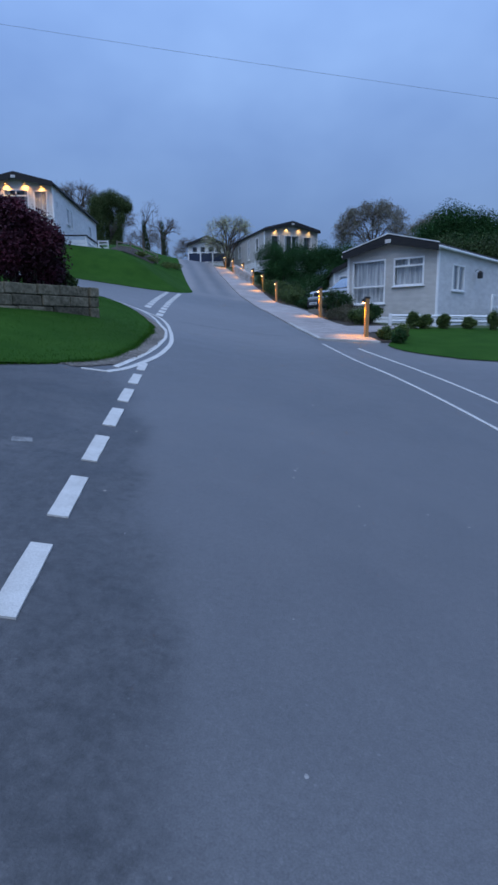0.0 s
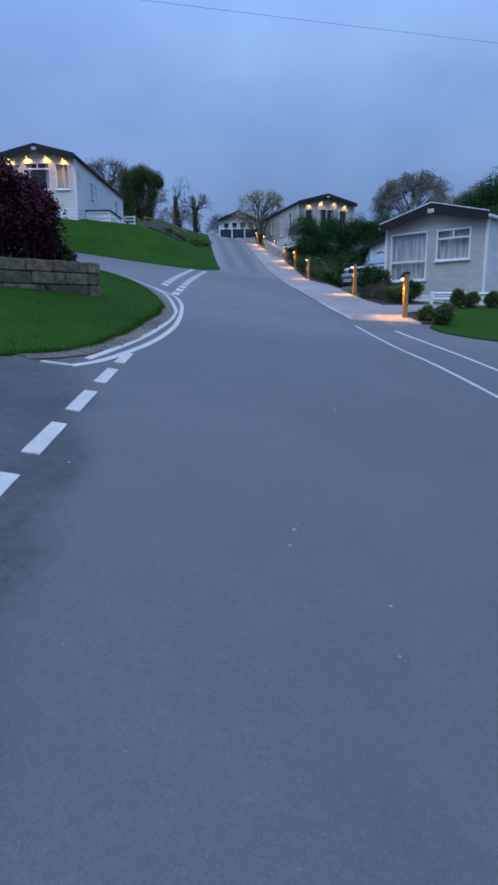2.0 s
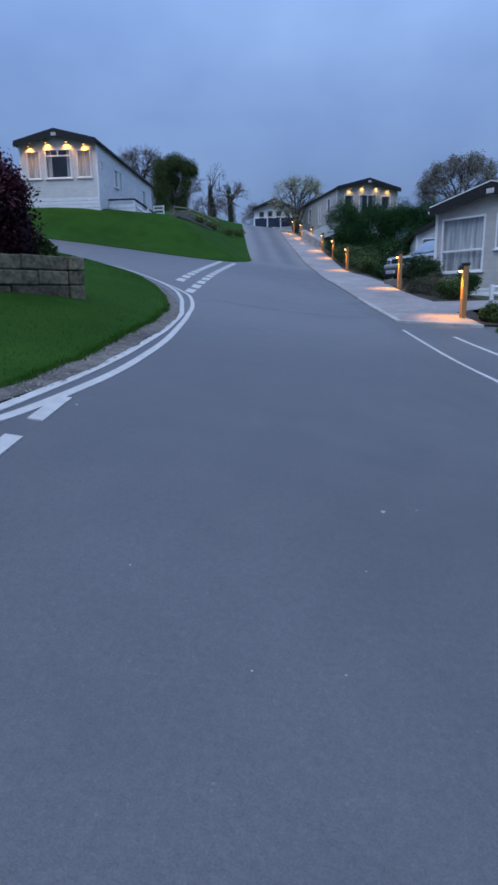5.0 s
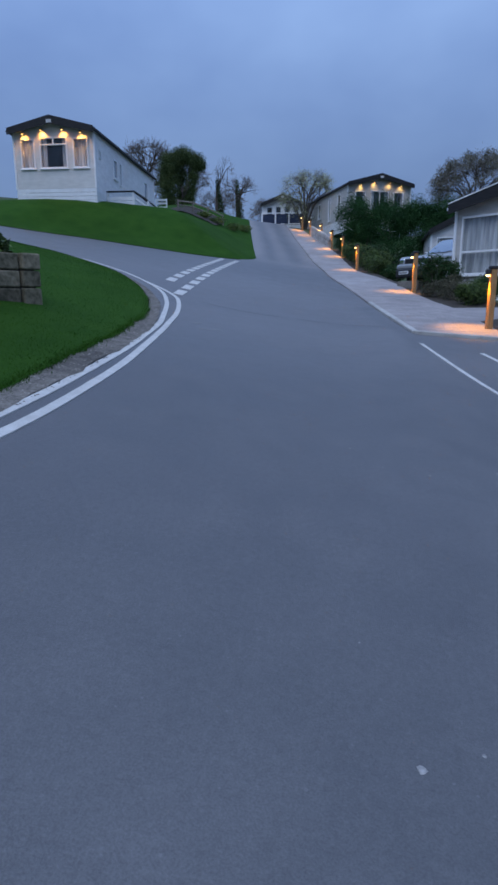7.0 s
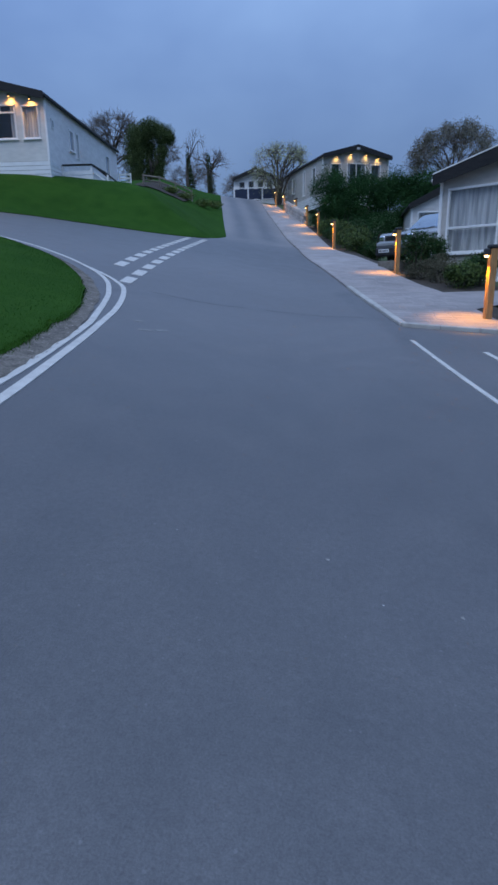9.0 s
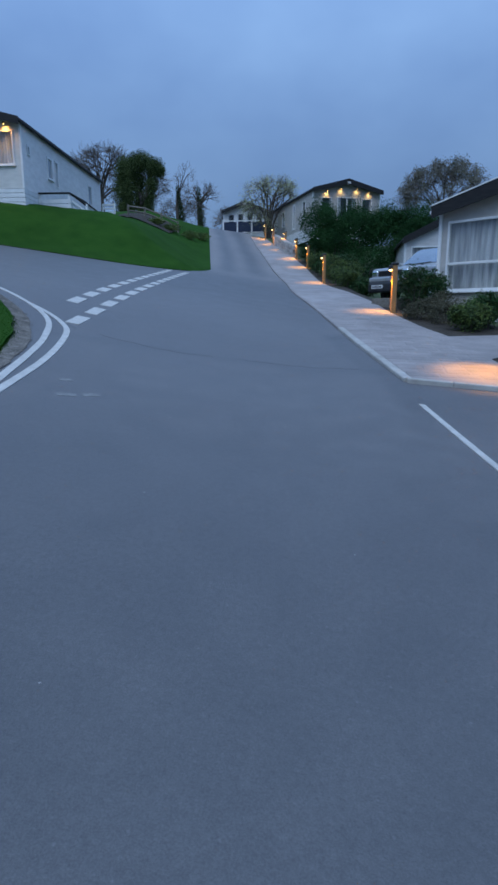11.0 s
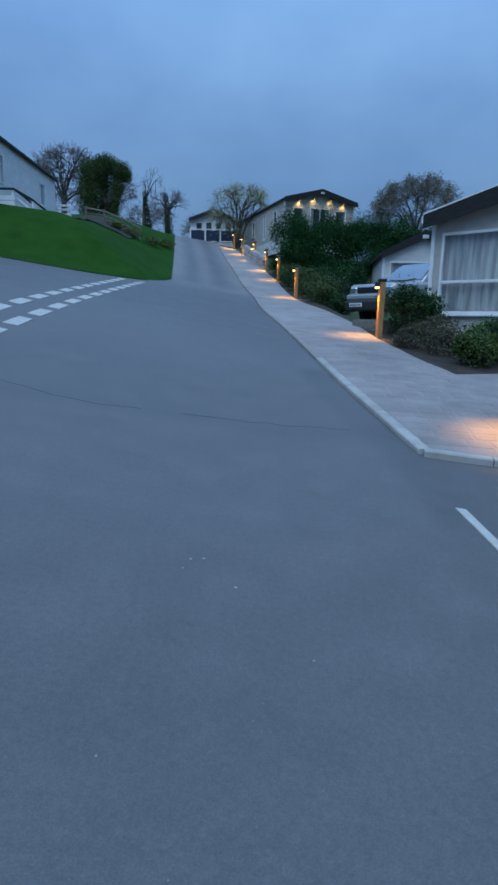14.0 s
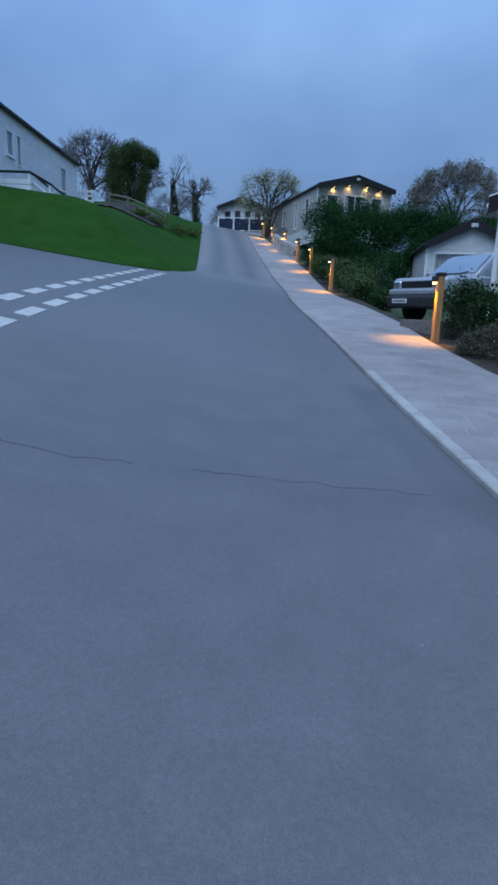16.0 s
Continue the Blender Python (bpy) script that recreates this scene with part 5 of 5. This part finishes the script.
# ---- parked car ----
def car(m):
    """A boxy silver off-roader; local -y is its nose, z from the ground."""
    o = thing("car", m, "silver boxy off-road car parked nose to the pavement", "car")

    def loft(stations, name, mat, parent, label=""):
        """Skin over cross-sections (y, half width at the foot, half width at the top, z foot, z top, corner radius)."""
        b, vs, fs, k = Build(), [], [], 0
        for y, w0, w1, z0, z1, r in stations:
            ring = []
            for sx, w, z, d in ((1, w0, z0, -1), (1, w1, z1, 1), (-1, w1, z1, 1), (-1, w0, z0, -1)):
                arc = [(sx * (w - r * (1 - math.cos(t))), z - d * r * (1 - math.sin(t))) for t in (0.0, 0.52, 1.05, 1.571)]
                ring += arc[::-1] if (sx > 0) == (d < 0) else arc
            vs += [(x, y, z) for x, z in ring]
            k = len(ring)
        for i in range(len(stations) - 1):
            fs += [(i * k + t, i * k + (t + 1) % k, (i + 1) * k + (t + 1) % k, (i + 1) * k + t) for t in range(k)]
        fs += [tuple(range(k - 1, -1, -1)), tuple(range((len(stations) - 1) * k, len(stations) * k))]
        b.add(vs, fs)
        return part(name, b, mat, parent, label, smooth_faces=True)

    def block(name, a, c, mat, parent, ch=0.02, label=""):
        b = Build()
        b.box(a, c, ch=ch)
        return part(name, b, mat, parent, label)

    body = loft([(-2.33, 0.80, 0.78, 0.50, 1.02, 0.06), (-2.29, 0.90, 0.86, 0.42, 1.09, 0.09), (-2.15, 0.95, 0.91, 0.36, 1.13, 0.10), (-1.1, 0.97, 0.93, 0.34, 1.19, 0.10), (-0.9, 0.97, 0.93, 0.34, 1.21, 0.09),
                 (1.9, 0.97, 0.93, 0.34, 1.22, 0.09), (2.22, 0.94, 0.91, 0.38, 1.20, 0.09), (2.32, 0.86, 0.84, 0.46, 1.12, 0.06)], "body", CARPAINT, o)
    cab = loft([(-1.08, 0.84, 0.80, 1.15, 1.23, 0.03), (-0.86, 0.85, 0.79, 1.15, 1.42, 0.06), (-0.42, 0.86, 0.74, 1.15, 1.74, 0.09), (-0.15, 0.86, 0.72, 1.15, 1.83, 0.09), (0.5, 0.86, 0.71, 1.15, 1.87, 0.09),
                (1.9, 0.86, 0.70, 1.15, 1.84, 0.09), (2.2, 0.85, 0.72, 1.15, 1.62, 0.07), (2.28, 0.84, 0.76, 1.15, 1.28, 0.04)], "cabin", CARPAINT, o)
    ws = material("windscreen", (0.34, 0.36, 0.38), (0.44, 0.46, 0.48), rough=0.05, scale=1, spec=1.0, metal=0.85)
    b, top = Build(), []
    for y, w, z in ((-1.02, 0.73, 1.285), (-0.86, 0.71, 1.44), (-0.46, 0.66, 1.735), (-0.32, 0.63, 1.80)):
        top += [(-w, y - 0.012, z + 0.008), (0, y - 0.05, z + 0.012), (w, y - 0.012, z + 0.008)]
    b.add(top, [(3 * i + k, 3 * i + k + 1, 3 * i + 4 + k, 3 * i + 3 + k) for i in range(3) for k in range(2)])
    part("windscreen", b, ws, o, "windscreen reflecting the sky", smooth_faces=True)
    for x in (-1, 1):
        b = Build()
        b.tube([(x * 0.12, -1.10, 1.262), (x * 0.50, -1.02, 1.33)], [0.010, 0.007], 5)
        part("wiper", b, BLACK, o, "black wiper blade")
        for ya, yb in ((-0.62, 0.42), (0.50, 1.30), (1.38, 2.02)):
            b = Build()
            f = 0.30 if ya < 0 else 0.0
            vs = [(x * (0.835 + e), y, z) if z < 1.5 else (x * (0.755 + e), y, z) for e in (0.0, 0.012) for y, z in ((ya, 1.27), (yb, 1.27), (yb - 0.04, 1.70), (ya + f + 0.04, 1.70))]
            b.add(vs, [(0, 1, 2, 3), (7, 6, 5, 4), (0, 4, 5, 1), (1, 5, 6, 2), (2, 6, 7, 3), (3, 7, 4, 0)])
            part("side_window", b, ws, cab)
        block("headlight", (x * 0.68 - 0.14, -2.36, 0.86), (x * 0.68 + 0.14, -2.28, 1.03), CHROME, o, 0.03, "clear headlight")
        block("mirror", (x * 1.07 - 0.10, -0.82, 1.20), (x * 1.07 + 0.10, -0.68, 1.38), CARPAINT, o, 0.035)
        for y in (-1.45, 1.45):
            c, e = x * 0.84, x * 0.135
            b = Build()
            b.tube([(c - 0.125, y, 0.38), (c - 0.10, y, 0.38), (c + 0.10, y, 0.38), (c + 0.125, y, 0.38)], [0.33, 0.385, 0.385, 0.33], 24)
            wh = part("wheel", b, RUBBER, o, "black tyre")
            b = Build()
            b.tube([(c + e * 0.8, y, 0.38), (c + e, y, 0.38)], [0.25, 0.22], 18)
            part("rim", b, CHROME, wh)
            b = Build()
            arch = [(x * 0.955, y + 0.47 * math.cos(t), 0.38 + 0.47 * math.sin(t)) for t in (0.1, 0.6, 1.1, 1.57, 2.04, 2.54, 3.04)]
            b.tube(arch, [0.035] * 7, 6)
            part("wheel_arch", b, BLACK, o, "dark wheel arch trim")
    g = block("grille", (-0.53, -2.352, 0.86), (0.53, -2.30, 1.03), BLACK, o, 0.02, "dark slatted grille")
    for k in range(3):
        block("slat", (-0.50, -2.365, 0.885 + 0.048 * k), (0.50, -2.353, 0.907 + 0.048 * k), FASCIA, g, 0.004)
    block("bumper", (-0.93, -2.44, 0.34), (0.93, -2.26, 0.66), BLACK, o, 0.05, "dark front bumper")
    block("bumper_band", (-0.93, -2.40, 0.67), (0.93, -2.27, 0.83), CARPAINT, o, 0.04, "silver upper bumper")
    pl_ = block("number_plate", (-0.71, -2.455, 0.47), (-0.19, -2.442, 0.58), PLATE, o, 0.004, "white number plate")
    b = Build()
    for k in range(7):
        b.box((-0.67 + 0.065 * k, -2.459, 0.495), (-0.63 + 0.065 * k, -2.4555, 0.555))
    part("characters", b, BLACK, pl_)
    return o


car(pose(4.90, 30.10, 1.27, 0, 0, math.degrees(math.atan2(-0.60, -0.80)) + 90))

# low kerb box by the second bollard
b_ = thing("planter_edge", frame_matrix(2.12, 24.85, road_z(2.3, 24.4) + 0.03, 0.42, -0.9), "low weathered timber edging beside the bollard", "edging")
for y in (0.0, 0.55):
    s = Build()
    s.box((0, y, -0.1), (1.2, y + 0.09, 0.2), ch=0.015)
    part("sleeper", s, GREYWOOD, b_)
for x in (0.0, 1.12):
    s = Build()
    s.box((x, 0.095, -0.1), (x + 0.08, 0.545, 0.195), ch=0.015)
    part("sleeper", s, GREYWOOD, b_)

# wall lantern and handrail on the flank of the cream home
lm = HR @ pose(3.81 + 0.03, 3.6, 1.55)
lt = thing("wall_lantern", lm, "small dark hanging wall lantern on grey cladding", "lantern")
b = Build()
b.tube([(0, 0, 0.28), (0.12, 0, 0.34), (0.22, 0, 0.24)], [0.014, 0.014, 0.012], 6)
part("bracket", b, BLACK, lt)
b = Build()
b.box((0.13, -0.09, -0.02), (0.31, 0.09, 0.20), ch=0.02)
part("lantern_box", b, BLACK, lt)
b = Build()
b.add([(0.11, -0.11, 0.2), (0.33, -0.11, 0.2), (0.33, 0.11, 0.2), (0.11, 0.11, 0.2), (0.22, 0, 0.29)], [(3, 2, 1, 0), (0, 1, 4), (1, 2, 4), (2, 3, 4), (3, 0, 4)])
part("lantern_cap", b, BLACK, lt)
rm = HR @ pose(3.81 + 1.0, 3.0, 0.0)
rl_ = thing("handrail", rm, "white timber handrail of the steps beside the home", "handrail")
for yy in (0.0, 1.5, 3.0):
    b = Build()
    b.box((-0.045, yy - 0.045, -0.9), (0.045, yy + 0.045, 0.82), ch=0.01)
    part("post", b, UPVC, rl_)
for zz in (0.3, 0.74):
    b = Build()
    b.box((-0.035, 0, zz), (0.035, 3.0, zz + 0.09), ch=0.01)
    part("rail", b, UPVC, rl_)

# fences
def fence(pts, zf, height, rails, mat, label, group=""):
    """Posts and rails along plan points."""
    m = pose(pts[0][0], pts[0][1], zf(*pts[0]))
    o = thing("fence", m, label, "fence", group)
    for x, y in pts:
        b = Build()
        z = zf(x, y)
        b.box((x - 0.05, y - 0.05, z - 0.3), (x + 0.05, y + 0.05, z + height), ch=0.012)
        part("post", local(m, b), mat, o)
    for (x0, y0), (x1, y1) in zip(pts, pts[1:]):
        for h in rails:
            b = Build()
            a, c = Vector((x0, y0, zf(x0, y0) + h)), Vector((x1, y1, zf(x1, y1) + h))
            b.tube([a, c], [0.045, 0.045], 5)
            part("rail", local(m, b), mat, o)
    return o


fence([(-10.6 + 0.95 * i, 45.0 + 0.25 * i) for i in range(4)], bank_z, 0.66, (0.32, 0.58), GREYWOOD, "weathered timber post and rail fence on the bank")
fence([(4.6 + 1.0 * i, 20.4 + 0.25 * i) for i in range(9)], road_z, 0.42, (0.18, 0.36), UPVC, "low white post and rail fence before the cream home")
setting("earth_mound", sheet(curve([(-11.1, 44.2), (-9.8, 42.5), (-8.6, 41.6), (-7.6, 42.8)], 30), curve([(-11.4, 47.5), (-10.2, 48.0), (-9.0, 48.3), (-8.0, 47.6)], 30), 24, lambda x, y: bank_z(x, y) + 0.05 * noise.noise(Vector((x * 1.7, y * 1.7, 0))), lift=0.06), SOIL, "dark bare earth on top of the bank", "earth")
for i, (x, y, r, h) in enumerate([(-7.9, 44.6, 0.6, 0.22), (-7.0, 45.6, 0.55, 0.25), (-8.7, 44.2, 0.5, 0.2), (-6.6, 47.6, 0.5, 0.25)]):
    m = pose(x, y, bank_z(x, y))
    o = thing("shrub", m, "low green scrub on top of the bank", "shrub", "scrub on the bank")
    part("foliage", local(m, leaves([((x, y, bank_z(x, y) + h), (r, r, h))], 900, 0.08, 200 + i, outer=0.2)), SHRUB, o)

# overhead cable
cab_ = bpy.data.curves.new("overhead_cable", "CURVE")
cab_.dimensions, cab_.bevel_depth = "3D", 0.0055
sp = cab_.splines.new("POLY")
sp.points.add(40)
for i in range(41):
    u = i / 40
    x = -30 + 60 * u
    sp.points[i].co = (x, 30, 12.9 - 0.154 * x - 2.0 * (4 * u * (1 - u) - 1) * 0.15, 1)
cable = tagged(new("overhead_cable", cab_), "thin dark overhead cable across the road", "cable")
cab_.materials.append(BLACK)
for x, z in ((-30, 17.9), (30, 8.7)):
    m = pose(x, 30, far_z(x, 30))
    o = thing("utility_pole", m, "plain timber pole carrying the overhead cable", "pole")
    pb = Build()
    h = z - far_z(x, 30)
    pb.tube([(0, 0, -0.5), (0, 0, h + 0.3)], [0.15, 0.10], 10)
    part("pole", pb, BARK, o)

# small litter and pebbles on the road
rp = random.Random(17)
SPOTS = [(0.4, 3.78, 0.012), (0.81, 3.43, 0.01), (-0.81, 4.24, 0.012), (0.42, 3.95, 0.012), (1.28, 3.5, 0.01), (1.52, 3.4, 0.01), (-0.72, 2.95, 0.014), (0.77, 6.54, 0.016), (-1.23, 7.3, 0.014), (1.09, 8.85, 0.01), (0.59, 9.08, 0.01), (0.38, 13.59, 0.01), (0.15, 13.77, 0.008), (0.21, 13.8, 0.008), (0.13, 13.67, 0.008), (0.3, 1.18, 0.01), (0.44, 4.01, 0.01)]
for k in range(46):
    SPOTS.append((rp.uniform(-0.7, 2.0), rp.uniform(1.2, 16), rp.uniform(0.003, 0.007)))
for x, y, r in SPOTS:
    b = Build()
    n = 7
    z = road_z(x, y)
    rad = [r * rp.uniform(0.75, 1.25) for _ in range(n)]
    vs = [(x + math.cos(6.283 * i / n) * rad[i], y + math.sin(6.283 * i / n) * rad[i], z - 0.002) for i in range(n)]
    vs += [(x + math.cos(6.283 * i / n) * rad[i] * 0.7, y + math.sin(6.283 * i / n) * rad[i] * 0.7, z + r * 0.25) for i in range(n)]
    b.add(vs, [(i, (i + 1) % n, n + (i + 1) % n, n + i) for i in range(n)] + [tuple(range(n, 2 * n))])
    m = pose(x, y, z)
    o = part("pebble", local(m, b), PEBBLE)
    o.matrix_world = m
    tagged(o, "small pale pebble lying on the asphalt", "pebble", "pebbles on the road")

# ---- grass blades ----
def blades(name, n, region, zf, size, seed, label):
    rnd = random.Random(seed)
    b = Build()
    vs, fs = [], []
    while len(fs) < n:
        x, y = region(rnd)
        if x is None:
            continue
        z = zf(x, y)
        a = rnd.uniform(0, 6.28)
        s = size * rnd.uniform(0.5, 1.5)
        dx, dy = math.cos(a) * s * 0.16, math.sin(a) * s * 0.16
        k = len(vs)
        vs += [(x - dx, y - dy, z - 0.004), (x + dx, y + dy, z - 0.004), (x + rnd.gauss(0, 0.4) * s, y + rnd.gauss(0, 0.4) * s, z + s)]
        fs.append((k, k + 1, k + 2))
    b.add(vs, fs)
    return tagged(part(name, b, BLADE), label, "grass", kind="stuff")


def lawn_spot(rnd):
    i = rnd.randrange(len(inner) - 1)
    u = rnd.random()
    p = [inner[i][k] * (1 - u) + inner[i + 1][k] * u for k in (0, 1)]
    q = [outer[i][k] * (1 - u) + outer[i + 1][k] * u for k in (0, 1)]
    w = rnd.random() ** 1.6
    return p[0] + (q[0] - p[0]) * w - 0.02, p[1] + (q[1] - p[1]) * w


blades("grass", 110000, lawn_spot, lawn_z, 0.016, 71, "short green blades of the mown lawn")


def fringe(rnd):
    i = rnd.randrange(len(inner) - 1)
    u = rnd.random()
    return inner[i][0] * (1 - u) + inner[i + 1][0] * u + rnd.gauss(-0.03, 0.035), inner[i][1] * (1 - u) + inner[i + 1][1] * u


blades("grass", 26000, fringe, lambda x, y: road_z(x, y) + 0.008, 0.020, 72, "ragged grass along the lawn's edge")
foot_y = [p for p in foot if -14 < p[0] < -4.2]


def bank_fringe(rnd):
    p = rnd.choice(foot_y)
    return p[0] + rnd.uniform(-0.12, 0.12), p[1] + rnd.gauss(0.03, 0.06)


blades("grass", 14000, bank_fringe, road_z, 0.025, 73, "ragged grass along the foot of the bank")
rg, gr = random.Random(77), Build()
for _ in range(2600):
    i = rg.randrange(len(verge_o) - 1)
    u = rg.random() ** 0.8 * 1.12
    x, y = verge_i[i][0] + (verge_o[i][0] - verge_i[i][0]) * u, verge_i[i][1] + (verge_o[i][1] - verge_i[i][1]) * u + rg.uniform(-0.05, 0.05)
    z, r = road_z(x, y) + 0.008, rg.uniform(0.004, 0.014)
    gr.add([(x + r * math.cos(t), y + r * math.sin(t), z) for t in (0.2, 1.7, 3.3, 4.9)] + [(x + rg.uniform(-0.3, 0.3) * r, y, z + r * 0.6)], [(0, 1, 4), (1, 2, 4), (2, 3, 4), (3, 0, 4)])
tagged(part("grit", gr, GRIT), "loose grit and pale stones along the verge", "grit", kind="stuff")


# white railing beyond the white home
rm = pose(-11.5, 43.0, bank_z(-11.3, 43.0))
wr = thing("railing", rm, "short white painted railing at the end of the home", "railing")
for k in range(2):
    b = Build()
    b.box((0.68 * k, -0.04, -0.2), (0.68 * k + 0.08, 0.04, 0.68), ch=0.01)
    part("post", b, UPVC, wr)
for z in (0.12, 0.36, 0.56):
    b = Build()
    b.box((0.085, -0.02, z), (0.675, 0.02, z + 0.10), ch=0.008)
    part("rail", b, UPVC, wr)


# printed setts of the lower pavement
rk = random.Random(23)
y = 16.15
while y < 24.5:
    dy = rk.uniform(0.17, 0.24)
    x0, x1 = kerb_x(y + dy) + 0.075, pave_x(y) - 0.03
    x = x0
    while x < x1 - 0.06:
        w = min(rk.uniform(0.2, 0.42), x1 - x)
        if x1 - x - w < 0.1:
            w = x1 - x
        g = 0.009
        b = Build()
        h = rk.uniform(0.003, 0.006)
        c = [(x + g, y + g), (x + w - g, y + g), (x + w - g, y + dy - g), (x + g, y + dy - g)]
        i = 0.012
        t = [(x + g + i, y + g + i), (x + w - g - i, y + g + i), (x + w - g - i, y + dy - g - i), (x + g + i, y + dy - g - i)]
        b.add([(p, q, pave_z(p, q) - 0.004) for p, q in c] + [(p, q, pave_z(p, q) + h) for p, q in t], [(0, 1, 5, 4), (1, 2, 6, 5), (2, 3, 7, 6), (3, 0, 4, 7), (4, 5, 6, 7)])
        part("sett", b, CONCRETE, pavement)
        x += w
    y += dy
